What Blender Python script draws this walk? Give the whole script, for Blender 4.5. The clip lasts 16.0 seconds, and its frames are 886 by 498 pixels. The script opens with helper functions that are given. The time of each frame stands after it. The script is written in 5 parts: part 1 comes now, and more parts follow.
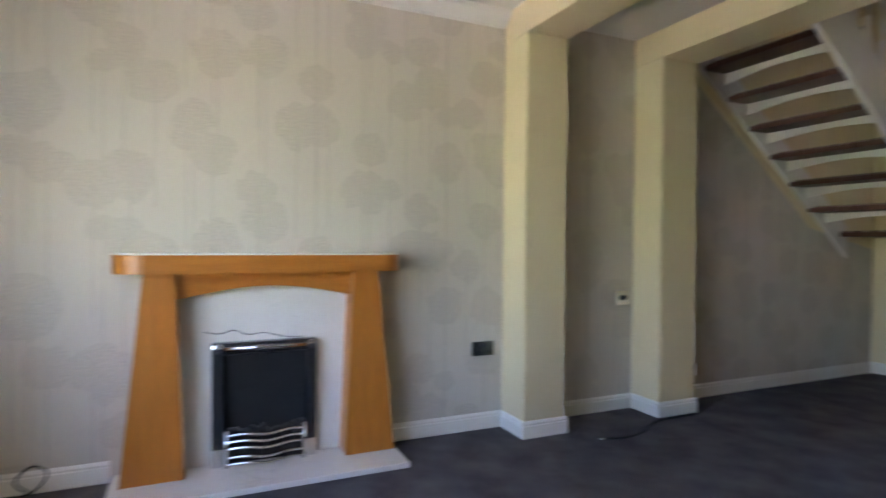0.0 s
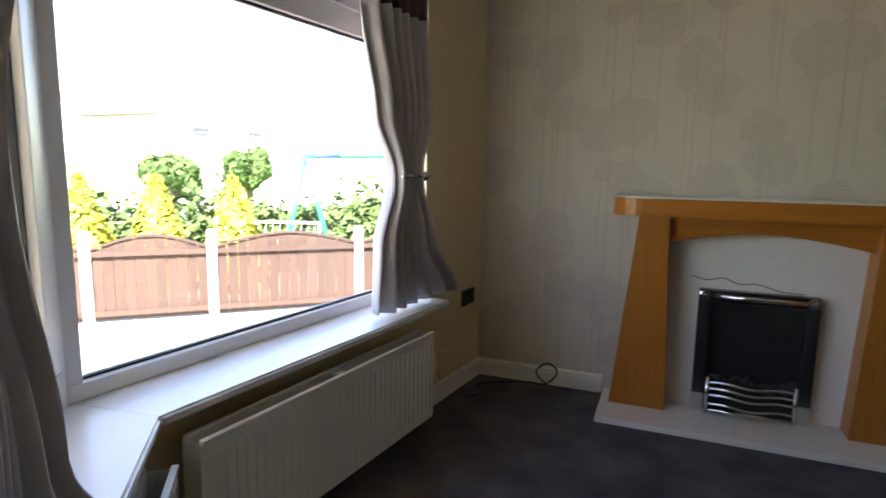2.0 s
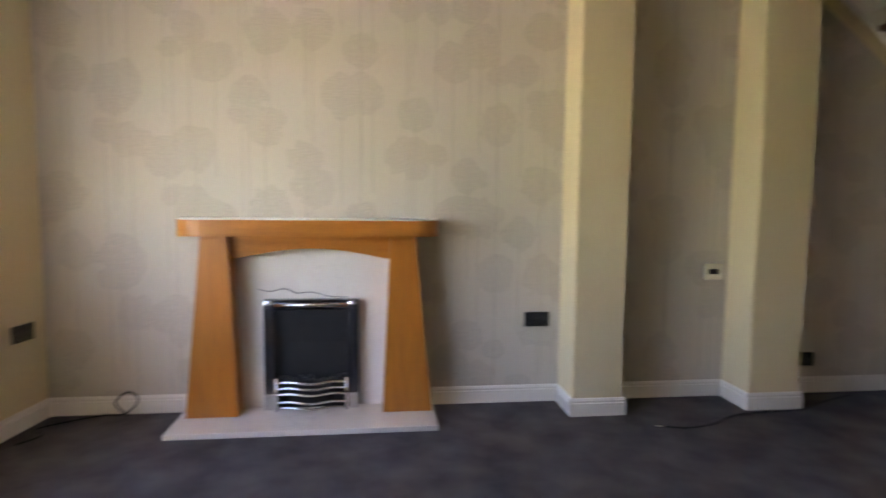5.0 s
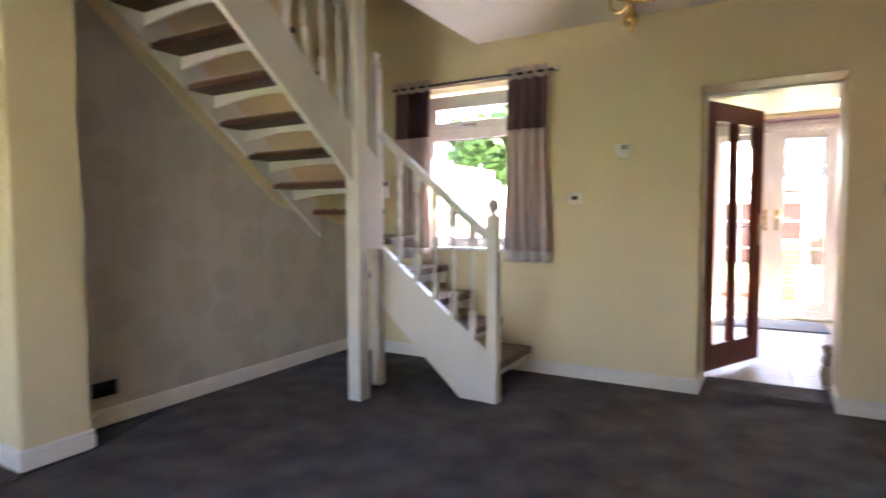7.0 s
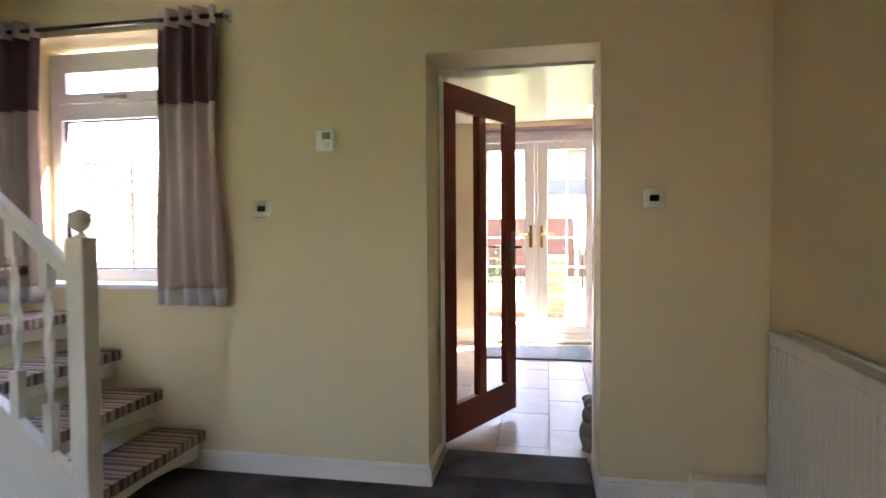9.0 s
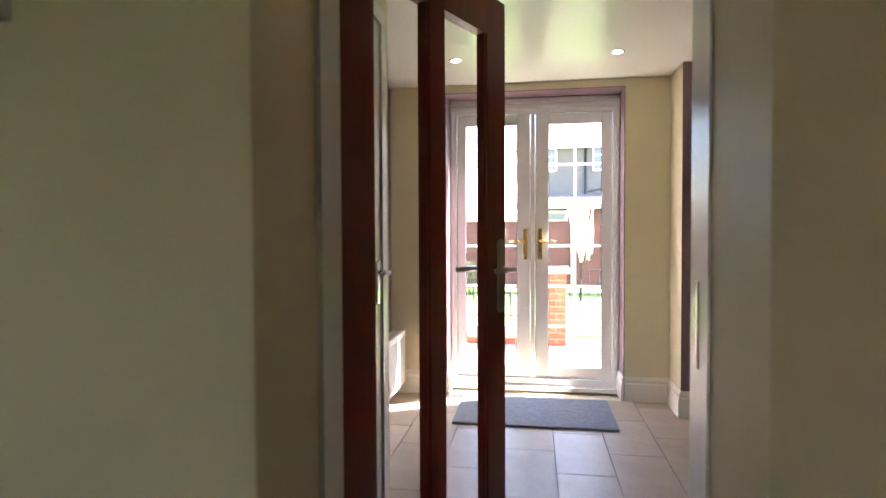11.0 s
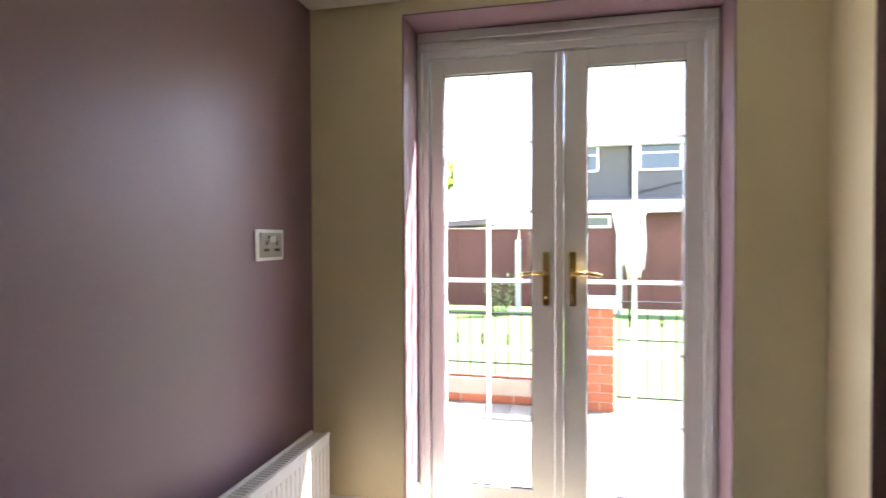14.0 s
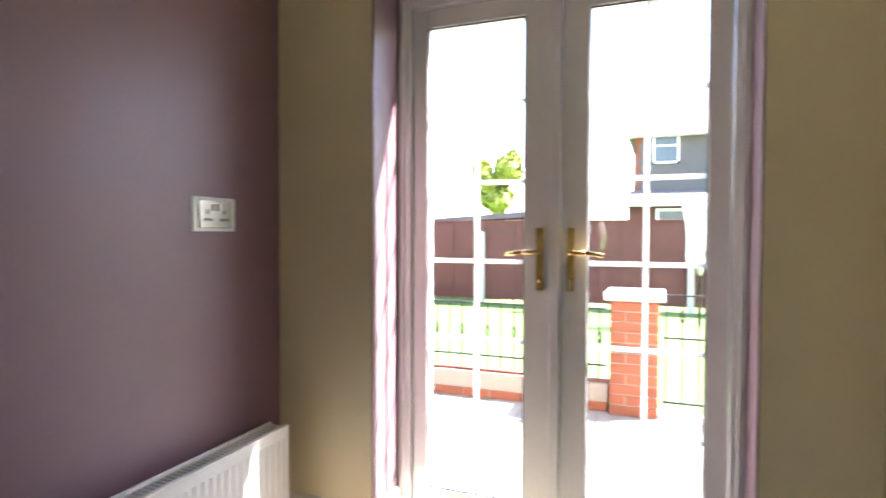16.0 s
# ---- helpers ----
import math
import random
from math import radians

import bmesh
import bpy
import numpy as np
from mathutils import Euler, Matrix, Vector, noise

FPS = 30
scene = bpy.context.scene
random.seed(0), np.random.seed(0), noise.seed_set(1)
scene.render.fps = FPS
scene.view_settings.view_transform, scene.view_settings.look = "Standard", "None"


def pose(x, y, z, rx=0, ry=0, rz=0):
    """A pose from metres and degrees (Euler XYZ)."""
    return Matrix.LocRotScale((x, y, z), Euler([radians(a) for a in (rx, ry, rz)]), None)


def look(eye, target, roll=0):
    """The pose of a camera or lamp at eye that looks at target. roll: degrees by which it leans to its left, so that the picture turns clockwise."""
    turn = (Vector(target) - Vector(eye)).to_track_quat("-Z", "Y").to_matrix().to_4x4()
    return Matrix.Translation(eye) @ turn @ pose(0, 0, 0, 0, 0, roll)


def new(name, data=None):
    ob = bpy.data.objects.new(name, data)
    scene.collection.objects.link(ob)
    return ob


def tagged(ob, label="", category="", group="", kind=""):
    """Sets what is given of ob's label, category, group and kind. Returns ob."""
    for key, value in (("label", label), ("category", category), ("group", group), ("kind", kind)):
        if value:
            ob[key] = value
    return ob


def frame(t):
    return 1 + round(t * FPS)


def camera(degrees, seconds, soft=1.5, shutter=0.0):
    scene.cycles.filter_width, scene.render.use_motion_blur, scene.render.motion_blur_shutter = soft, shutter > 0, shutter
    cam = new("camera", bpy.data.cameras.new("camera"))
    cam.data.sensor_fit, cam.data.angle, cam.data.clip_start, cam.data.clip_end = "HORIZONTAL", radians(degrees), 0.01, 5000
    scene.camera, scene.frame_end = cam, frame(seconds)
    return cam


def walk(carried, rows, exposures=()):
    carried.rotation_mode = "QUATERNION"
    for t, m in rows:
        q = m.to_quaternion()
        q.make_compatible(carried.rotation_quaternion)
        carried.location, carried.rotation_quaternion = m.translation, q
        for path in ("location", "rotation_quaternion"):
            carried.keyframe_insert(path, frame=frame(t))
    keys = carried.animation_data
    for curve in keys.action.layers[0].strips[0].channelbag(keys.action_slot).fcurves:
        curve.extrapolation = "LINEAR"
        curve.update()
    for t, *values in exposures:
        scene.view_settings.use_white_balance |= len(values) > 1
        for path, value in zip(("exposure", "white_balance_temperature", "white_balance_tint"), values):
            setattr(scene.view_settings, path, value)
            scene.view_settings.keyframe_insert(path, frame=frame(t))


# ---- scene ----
cam = camera(76.3, 16.0, shutter=0.5)
PATH = [
    (0, (1.068, -3.086, 1.158), (1.886, -1.261, 1.132), 0.5),
    (0.5, (0.99, -3.077, 1.217), (1.303, -1.104, 1.12), 1.3),
    (1, (0.984, -3.086, 1.226), (0.787, -1.103, 1.056), 1.2),
    (1.5, (0.977, -3.105, 1.219), (0.451, -1.189, 0.985), 1.1),
    (2, (1.015, -3.095, 1.211), (0.272, -1.261, 0.928), 0.9),
    (2.5, (1.15, -3.035, 1.212), (0.257, -1.272, 0.905), 0.7),
    (3, (1.305, -3.037, 1.225), (0.404, -1.278, 0.919), 0.8),
    (5.5, (1.941, -3.283, 1.183), (2.585, -1.394, 1.051), 0.2),
    (6, (2.133, -3.311, 1.198), (3.171, -1.606, 1.066), 0.1),
    (6.5, (2.346, -3.268, 1.201), (3.822, -1.924, 1.081), -0.1),
    (7, (2.623, -3.317, 1.204), (4.36, -2.332, 1.092), -0.3),
    (7.5, (2.925, -3.387, 1.21), (4.785, -2.659, 1.117), -0.4),
    (8, (3.314, -3.423, 1.195), (5.243, -2.902, 1.123), -0.4),
    (8.5, (3.711, -3.475, 1.207), (5.674, -3.097, 1.137), -0.3),
    (9, (4.118, -3.505, 1.229), (6.084, -3.145, 1.162), -0.4),
    (11.5, (6.291, -3.398, 1.245), (8.269, -3.11, 1.196), -0.2),
    (12, (6.692, -3.413, 1.265), (8.677, -3.171, 1.216), -0.2),
    (12.5, (7.049, -3.425, 1.286), (9.037, -3.216, 1.242), -0.2),
    (13, (7.359, -3.466, 1.298), (9.349, -3.265, 1.259), -0.2),
    (13.5, (7.609, -3.481, 1.318), (9.589, -3.202, 1.286), -0.2),
    (14, (7.795, -3.465, 1.341), (9.742, -3.01, 1.301), -0.2),
    (14.5, (7.919, -3.54, 1.305), (9.766, -2.771, 1.292), -0.1),
    (15, (8.043, -3.593, 1.267), (9.82, -2.677, 1.236), 0.3),
    (15.5, (8.124, -3.689, 1.253), (9.905, -2.78, 1.206), 0.3),
    (16, (8.217, -3.778, 1.249), (10.081, -3.057, 1.196), 0.2),
]
walk(cam, [(t, look(eye, target, roll)) for t, eye, target, roll in PATH], exposures=[(0, 4.88, 6200, 21), (0.5, 5.0, 6150, 20), (1, 4.2, 6500, 19), (1.5, 3.68, 6800, 18), (2, 3.5, 7000, 18), (3, 3.45, 7150, 19), (5.5, 5.25, 7150, 28), (7, 5.55, 6950, 26), (9, 5.18, 6750, 22), (11.5, 4.4, 6400, 19), (12, 4.55, 6400, 19), (13, 4.0, 6350, 18), (16, 3.7, 6300, 16)])

# ---- world, sun, exposure ----
world = bpy.data.worlds.new("sky")
scene.world = world
world.use_nodes = True
wn = world.node_tree
sky = wn.nodes.new("ShaderNodeTexSky")
sky.sky_type = "NISHITA"
sky.sun_disc = False
sky.sun_elevation = radians(50)
sky.sun_rotation = radians(152.2)
wn.nodes["Background"].inputs["Strength"].default_value = 0.11
wn.links.new(sky.outputs[0], wn.nodes["Background"].inputs["Color"])
sun = new("sun", bpy.data.lights.new("sun", "SUN"))
sun.data.energy = 4.2
sun.data.angle = radians(0.5)
sun.data.color = (1.0, 0.95, 0.87)
SUN_TO = Vector((0.466 * math.cos(radians(50)), -0.885 * math.cos(radians(50)), math.sin(radians(50))))
sun.matrix_world = look(SUN_TO * 40, (0, 0, 0))

# ---- materials ----


def mat(name, a, b=None, rough=0.6, metal=0.0, scale=8.0, bump=0.0, fine=60.0, detail=6.0, stretch=(1, 1, 1), vary=0.0):
    """Two tones mixed by coarse and fine noise, with fine relief; vary shifts the value per object."""
    m = bpy.data.materials.new(name)
    m.use_nodes = True
    nt = m.node_tree
    N, K = nt.nodes, nt.links
    p = N["Principled BSDF"]
    p.inputs["Roughness"].default_value = rough
    p.inputs["Metallic"].default_value = metal
    b = b or tuple(c * 0.9 for c in a)
    co = N.new("ShaderNodeTexCoord")
    mp = N.new("ShaderNodeMapping")
    mp.inputs["Scale"].default_value = stretch
    K.new(co.outputs["Object"], mp.inputs["Vector"])
    n1 = N.new("ShaderNodeTexNoise")
    n1.inputs["Scale"].default_value = scale
    n1.inputs["Detail"].default_value = detail
    n2 = N.new("ShaderNodeTexNoise")
    n2.inputs["Scale"].default_value = fine
    n2.inputs["Detail"].default_value = 3
    K.new(mp.outputs[0], n1.inputs["Vector"])
    K.new(mp.outputs[0], n2.inputs["Vector"])
    av = N.new("ShaderNodeMath")
    av.operation = "MULTIPLY_ADD"
    av.inputs[1].default_value = 0.35
    K.new(n2.outputs["Fac"], av.inputs[0])
    half = N.new("ShaderNodeMath")
    half.operation = "MULTIPLY"
    half.inputs[1].default_value = 0.65
    K.new(n1.outputs["Fac"], half.inputs[0])
    K.new(half.outputs[0], av.inputs[2])
    ramp = N.new("ShaderNodeValToRGB")
    ramp.color_ramp.elements[0].position, ramp.color_ramp.elements[1].position = 0.33, 0.67
    ramp.color_ramp.elements[0].color = (*b, 1)
    ramp.color_ramp.elements[1].color = (*a, 1)
    K.new(av.outputs[0], ramp.inputs[0])
    out = ramp.outputs[0]
    if vary:
        info = N.new("ShaderNodeObjectInfo")
        hsv = N.new("ShaderNodeHueSaturation")
        mr = N.new("ShaderNodeMapRange")
        mr.inputs["To Min"].default_value, mr.inputs["To Max"].default_value = 1 - vary, 1 + vary
        K.new(info.outputs["Random"], mr.inputs["Value"])
        K.new(mr.outputs[0], hsv.inputs["Value"])
        K.new(out, hsv.inputs["Color"])
        out = hsv.outputs[0]
    K.new(out, p.inputs["Base Color"])
    if bump:
        bp = N.new("ShaderNodeBump")
        bp.inputs["Strength"].default_value = bump
        bp.inputs["Distance"].default_value = 0.01
        K.new(n2.outputs["Fac"], bp.inputs["Height"])
        K.new(bp.outputs[0], p.inputs["Normal"])
    return m


def nmath(nt, op, a, b=None, c=None):
    n = nt.nodes.new("ShaderNodeMath")
    n.operation = op
    for i, v in enumerate((a, b, c)):
        if v is None:
            continue
        if isinstance(v, (int, float)):
            n.inputs[i].default_value = v
        else:
            nt.links.new(v, n.inputs[i])
    return n.outputs[0]


def wallpaper_mat():
    """Pale paper printed with slim trees: speckled crowns on thin trunks, in staggered rows."""
    m = mat("tree_wallpaper", (0.62, 0.57, 0.485), (0.57, 0.52, 0.435), rough=0.5, scale=1.6, bump=0.05, fine=240, stretch=(1, 1, 0.35))
    nt = m.node_tree
    N, K = nt.nodes, nt.links
    p = N["Principled BSDF"]
    base = p.inputs["Base Color"].links[0].from_socket
    co = N.new("ShaderNodeTexCoord")
    sep = N.new("ShaderNodeSeparateXYZ")
    K.new(co.outputs["Object"], sep.inputs[0])
    wob = N.new("ShaderNodeTexNoise")
    wob.inputs["Scale"].default_value = 9
    wob.inputs["Detail"].default_value = 4
    K.new(co.outputs["Object"], wob.inputs["Vector"])
    leaf = N.new("ShaderNodeTexNoise")
    leaf.inputs["Scale"].default_value = 110
    leaf.inputs["Detail"].default_value = 4
    K.new(co.outputs["Object"], leaf.inputs["Vector"])
    wo = nmath(nt, "SUBTRACT", wob.outputs["Fac"], 0.5)
    total = None
    for w, h, ox, oz, cz, rx, rz in ((0.52, 0.86, 0.0, 0.0, 0.62, 0.145, 0.145), (0.61, 0.93, 0.29, 0.31, 0.60, 0.125, 0.125),
                                     (0.78, 0.97, 0.17, 0.58, 0.60, 0.15, 0.16), (0.71, 0.79, 0.55, 0.16, 0.55, 0.09, 0.08)):
        fx = nmath(nt, "PINGPONG", nmath(nt, "ADD", sep.outputs["X"], ox + w * 4), w / 2)
        fx = nmath(nt, "SUBTRACT", fx, w / 4)
        fx2 = nmath(nt, "MULTIPLY_ADD", wo, 0.05, fx)
        col = nmath(nt, "FLOOR", nmath(nt, "DIVIDE", nmath(nt, "ADD", sep.outputs["X"], ox + w * 4), w / 2))
        up = nmath(nt, "MULTIPLY_ADD", col, 0.337, nmath(nt, "ADD", sep.outputs["Z"], oz + 1))
        fz = nmath(nt, "SUBTRACT", nmath(nt, "MODULO", up, h), cz)
        ex = nmath(nt, "DIVIDE", fx2, rx)
        ez = nmath(nt, "DIVIDE", fz, rz)
        d = nmath(nt, "ADD", nmath(nt, "MULTIPLY", ex, ex), nmath(nt, "MULTIPLY", ez, ez))
        d = nmath(nt, "MULTIPLY_ADD", wo, 1.5, d)
        crown = nmath(nt, "MULTIPLY", nmath(nt, "LESS_THAN", d, 0.62), nmath(nt, "MULTIPLY_ADD", nmath(nt, "GREATER_THAN", leaf.outputs["Fac"], 0.50), 0.62, 0.12))
        tx = nmath(nt, "ABSOLUTE", nmath(nt, "MULTIPLY_ADD", wo, 0.02, fx))
        trunk = nmath(nt, "MULTIPLY", nmath(nt, "LESS_THAN", nmath(nt, "ABSOLUTE", nmath(nt, "SUBTRACT", tx, 0.0032)), 0.0013), nmath(nt, "LESS_THAN", fz, 0.03))
        trunk = nmath(nt, "MULTIPLY", trunk, 1.0)
        both = nmath(nt, "MAXIMUM", crown, trunk)
        total = both if total is None else nmath(nt, "MAXIMUM", total, both)
    mix = N.new("ShaderNodeMix")
    mix.data_type = "RGBA"
    K.new(nmath(nt, "MULTIPLY", total, 0.6), mix.inputs["Factor"])
    K.new(base, mix.inputs["A"])
    mix.inputs["B"].default_value = (0.40, 0.365, 0.30, 1)
    K.new(mix.outputs["Result"], p.inputs["Base Color"])
    K.new(nmath(nt, "MULTIPLY_ADD", total, 0.2, 0.42), p.inputs["Roughness"])
    return m


def stripe_mat(name, axis):
    """Stair carpet: irregular brown, cream and grey stripes."""
    m = mat(name, (0.3, 0.25, 0.2), rough=0.95, bump=0.5, fine=300)
    nt = m.node_tree
    N, K = nt.nodes, nt.links
    p = N["Principled BSDF"]
    co = N.new("ShaderNodeTexCoord")
    sep = N.new("ShaderNodeSeparateXYZ")
    K.new(co.outputs["Object"], sep.inputs[0])
    f = nmath(nt, "FRACT", nmath(nt, "MULTIPLY", sep.outputs[axis], 7.5))
    r = N.new("ShaderNodeValToRGB")
    r.color_ramp.interpolation = "CONSTANT"
    cols = ((0, (0.15, 0.085, 0.06)), (0.2, (0.40, 0.32, 0.26)), (0.32, (0.2, 0.13, 0.1)), (0.45, (0.46, 0.39, 0.33)), (0.6, (0.14, 0.085, 0.065)), (0.75, (0.36, 0.27, 0.21)), (0.88, (0.42, 0.36, 0.31)))
    els = r.color_ramp.elements
    els[0].position, els[0].color = 0, (*cols[0][1], 1)
    els[1].position, els[1].color = cols[1][0], (*cols[1][1], 1)
    for pos, c in cols[2:]:
        e = els.new(pos)
        e.color = (*c, 1)
    K.new(f, r.inputs[0])
    K.new(r.outputs[0], p.inputs["Base Color"])
    return m


def glass_mat(name, tint=(1, 1, 1)):
    """Clear thin pane: mostly see-through, with a Fresnel gloss."""
    m = bpy.data.materials.new(name)
    m.use_nodes = True
    N, K = m.node_tree.nodes, m.node_tree.links
    N.remove(N["Principled BSDF"])
    tr = N.new("ShaderNodeBsdfTransparent")
    tr.inputs[0].default_value = (*tint, 1)
    gl = N.new("ShaderNodeBsdfGlossy")
    gl.inputs["Roughness"].default_value = 0.01
    lw = N.new("ShaderNodeLayerWeight")
    lw.inputs["Blend"].default_value = 0.5
    f4 = nmath(m.node_tree, "POWER", lw.outputs["Facing"], 4.0)
    gloss = nmath(m.node_tree, "MULTIPLY_ADD", f4, 0.45, 0.025)
    mx = N.new("ShaderNodeMixShader")
    K.new(gloss, mx.inputs[0])
    K.new(tr.outputs[0], mx.inputs[1])
    K.new(gl.outputs[0], mx.inputs[2])
    K.new(mx.outputs[0], N["Material Output"].inputs[0])
    return m


def marble_mat():
    m = mat("cream_marble", (0.80, 0.76, 0.70), (0.74, 0.69, 0.62), rough=0.13, scale=3)
    nt = m.node_tree
    N, K = nt.nodes, nt.links
    p = N["Principled BSDF"]
    base = p.inputs["Base Color"].links[0].from_socket
    co = N.new("ShaderNodeTexCoord")
    n = N.new("ShaderNodeTexNoise")
    n.inputs["Scale"].default_value = 2.2
    n.inputs["Detail"].default_value = 8
    n.inputs["Distortion"].default_value = 0.6
    K.new(co.outputs["Object"], n.inputs["Vector"])
    v = nmath(nt, "LESS_THAN", nmath(nt, "ABSOLUTE", nmath(nt, "SUBTRACT", n.outputs["Fac"], 0.62)), 0.004)
    mix = N.new("ShaderNodeMix")
    mix.data_type = "RGBA"
    K.new(nmath(nt, "MULTIPLY", v, 0.15), mix.inputs["Factor"])
    K.new(base, mix.inputs["A"])
    mix.inputs["B"].default_value = (0.42, 0.38, 0.34, 1)
    K.new(mix.outputs["Result"], p.inputs["Base Color"])
    return m


M_PAPER = wallpaper_mat()
M_CREAM = mat("cream_paint", (0.78, 0.665, 0.425), (0.74, 0.625, 0.39), rough=0.55, scale=1.5, bump=0.06, fine=160)
M_KCREAM = mat("kitchen_cream_paint", (0.74, 0.66, 0.45), (0.70, 0.62, 0.42), rough=0.5, scale=1.5, bump=0.05, fine=160)
M_PURPLE = mat("mauve_paint", (0.235, 0.145, 0.165), (0.215, 0.13, 0.15), rough=0.38, scale=2, bump=0.04, fine=160)
M_WHITE = mat("white_gloss_paint", (0.82, 0.79, 0.73), (0.77, 0.73, 0.67), rough=0.3, scale=3, bump=0.02)
M_CEIL = mat("ceiling_paint", (0.80, 0.78, 0.73), (0.77, 0.75, 0.69), rough=0.75, scale=2, bump=0.05, fine=120)
M_KCEIL = mat("kitchen_ceiling_silk", (0.80, 0.78, 0.70), (0.77, 0.75, 0.67), rough=0.3, scale=2, bump=0.02)
M_UPVC = mat("white_upvc", (0.84, 0.84, 0.85), (0.80, 0.80, 0.81), rough=0.25, scale=3)
M_RUBBER = mat("black_gasket", (0.03, 0.03, 0.03), rough=0.6)
M_RAD = mat("radiator_enamel", (0.82, 0.80, 0.75), (0.78, 0.76, 0.71), rough=0.35, scale=4)
M_CARPET = mat("charcoal_carpet", (0.165, 0.143, 0.143), (0.048, 0.042, 0.046), rough=0.95, scale=4.5, bump=0.9, fine=380)
M_OAK = mat("honey_oak_veneer", (0.50, 0.182, 0.026), (0.38, 0.128, 0.017), rough=0.32, scale=4, fine=40, stretch=(9, 9, 1), bump=0.03)
M_OAKH = mat("honey_oak_veneer_level", (0.50, 0.182, 0.026), (0.38, 0.128, 0.017), rough=0.32, scale=4, fine=40, stretch=(1, 9, 9), bump=0.03)
M_MARBLE = marble_mat()
M_CHROME = mat("chrome", (0.72, 0.72, 0.74), (0.66, 0.66, 0.68), rough=0.12, metal=1.0)
M_PEWTER = mat("dark_pewter", (0.14, 0.145, 0.16), (0.11, 0.115, 0.13), rough=0.24, metal=0.9, scale=12)
M_BLACK = mat("matt_black", (0.014, 0.013, 0.013), (0.010, 0.009, 0.009), rough=0.55)
M_COAL = mat("coal", (0.035, 0.032, 0.03), (0.012, 0.011, 0.011), rough=0.6, scale=30, bump=0.6)
M_MAHOG = mat("red_mahogany_stain", (0.20, 0.024, 0.011), (0.13, 0.014, 0.007), rough=0.3, scale=5, fine=40, stretch=(8, 8, 0.8), bump=0.05)
M_TREADW = mat("dark_tread_wood", (0.125, 0.05, 0.03), (0.08, 0.03, 0.018), rough=0.5, scale=6, stretch=(6, 1, 6), fine=40, bump=0.08)
M_STRX = stripe_mat("striped_carpet_across", "X")
M_STRY = stripe_mat("striped_carpet_along", "Y")
M_GLASS = glass_mat("window_glass")
# glazing bars: translucency mixed in to brighten them against the daylight
M_BAR = bpy.data.materials.new("white_brightened_bar")
M_BAR.use_nodes = True
_n, _k = M_BAR.node_tree.nodes, M_BAR.node_tree.links
_tl = _n.new("ShaderNodeBsdfTranslucent")
_tl.inputs[0].default_value = (0.85, 0.85, 0.85, 1)
_mx = _n.new("ShaderNodeMixShader")
_mx.inputs[0].default_value = 0.5
_n["Principled BSDF"].inputs["Base Color"].default_value = (0.85, 0.85, 0.85, 1)
_n["Principled BSDF"].inputs["Roughness"].default_value = 0.3
_k.new(_n["Principled BSDF"].outputs[0], _mx.inputs[1])
_k.new(_tl.outputs[0], _mx.inputs[2])
_k.new(_mx.outputs[0], _n["Material Output"].inputs[0])
M_SILVER = mat("silver_grey_satin", (0.62, 0.58, 0.59), (0.55, 0.51, 0.53), rough=0.42, scale=3, bump=0.05, fine=300)
M_MAUVE = mat("pale_mauve_cloth", (0.55, 0.43, 0.41), (0.49, 0.38, 0.36), rough=0.55, scale=3, bump=0.08, fine=300)
M_PLUM = mat("plum_cloth", (0.14, 0.07, 0.088), (0.11, 0.052, 0.068), rough=0.5, scale=4, bump=0.08, fine=300)
M_BRASS = mat("polished_brass", (0.72, 0.52, 0.20), (0.6, 0.42, 0.15), rough=0.22, metal=1.0)
M_STEEL = mat("brushed_steel", (0.50, 0.47, 0.43), (0.42, 0.39, 0.36), rough=0.3, metal=1.0, scale=10)
M_PLASTIC = mat("white_plastic", (0.82, 0.81, 0.78), (0.79, 0.78, 0.75), rough=0.35)
M_LCD = mat("grey_green_display", (0.22, 0.27, 0.20), rough=0.2)
M_TILE = mat("beige_stone_tile", (0.50, 0.40, 0.29), (0.40, 0.315, 0.225), rough=0.42, scale=5, fine=60, bump=0.05, vary=0.1)
M_GROUT = mat("grey_grout", (0.26, 0.23, 0.2), (0.2, 0.18, 0.16), rough=0.9)
M_MAT = mat("blue_grey_pile", (0.31, 0.34, 0.37), (0.20, 0.225, 0.255), rough=0.95, scale=30, bump=1.0, fine=220)
M_BRICK = mat("red_brick", (0.32, 0.095, 0.048), (0.24, 0.07, 0.035), rough=0.85, scale=14, bump=0.4, fine=120, vary=0.18)
M_MORTAR = mat("pale_mortar", (0.36, 0.30, 0.25), (0.29, 0.24, 0.20), rough=0.95, scale=20, bump=0.3)
M_CONC = mat("pale_concrete", (0.55, 0.53, 0.49), (0.44, 0.42, 0.39), rough=0.9, scale=9, bump=0.35, fine=120)
M_FENCE = mat("brown_stained_fence", (0.064, 0.038, 0.029), (0.042, 0.026, 0.020), rough=0.75, scale=5, stretch=(6, 6, 0.8), fine=40, bump=0.2, vary=0.15)
M_FENCER = mat("red_stained_fence", (0.145, 0.046, 0.04), (0.105, 0.033, 0.028), rough=0.75, scale=5, fine=40, bump=0.2, vary=0.12)
M_DECK = mat("pale_decking", (0.34, 0.30, 0.255), (0.25, 0.22, 0.185), rough=0.8, scale=4, stretch=(0.7, 6, 6), fine=60, bump=0.2, vary=0.12)
M_PALEWOOD = mat("pale_weathered_wood", (0.19, 0.16, 0.13), (0.14, 0.115, 0.095), rough=0.8, scale=5, stretch=(0.8, 6, 6), fine=40, bump=0.2, vary=0.12)
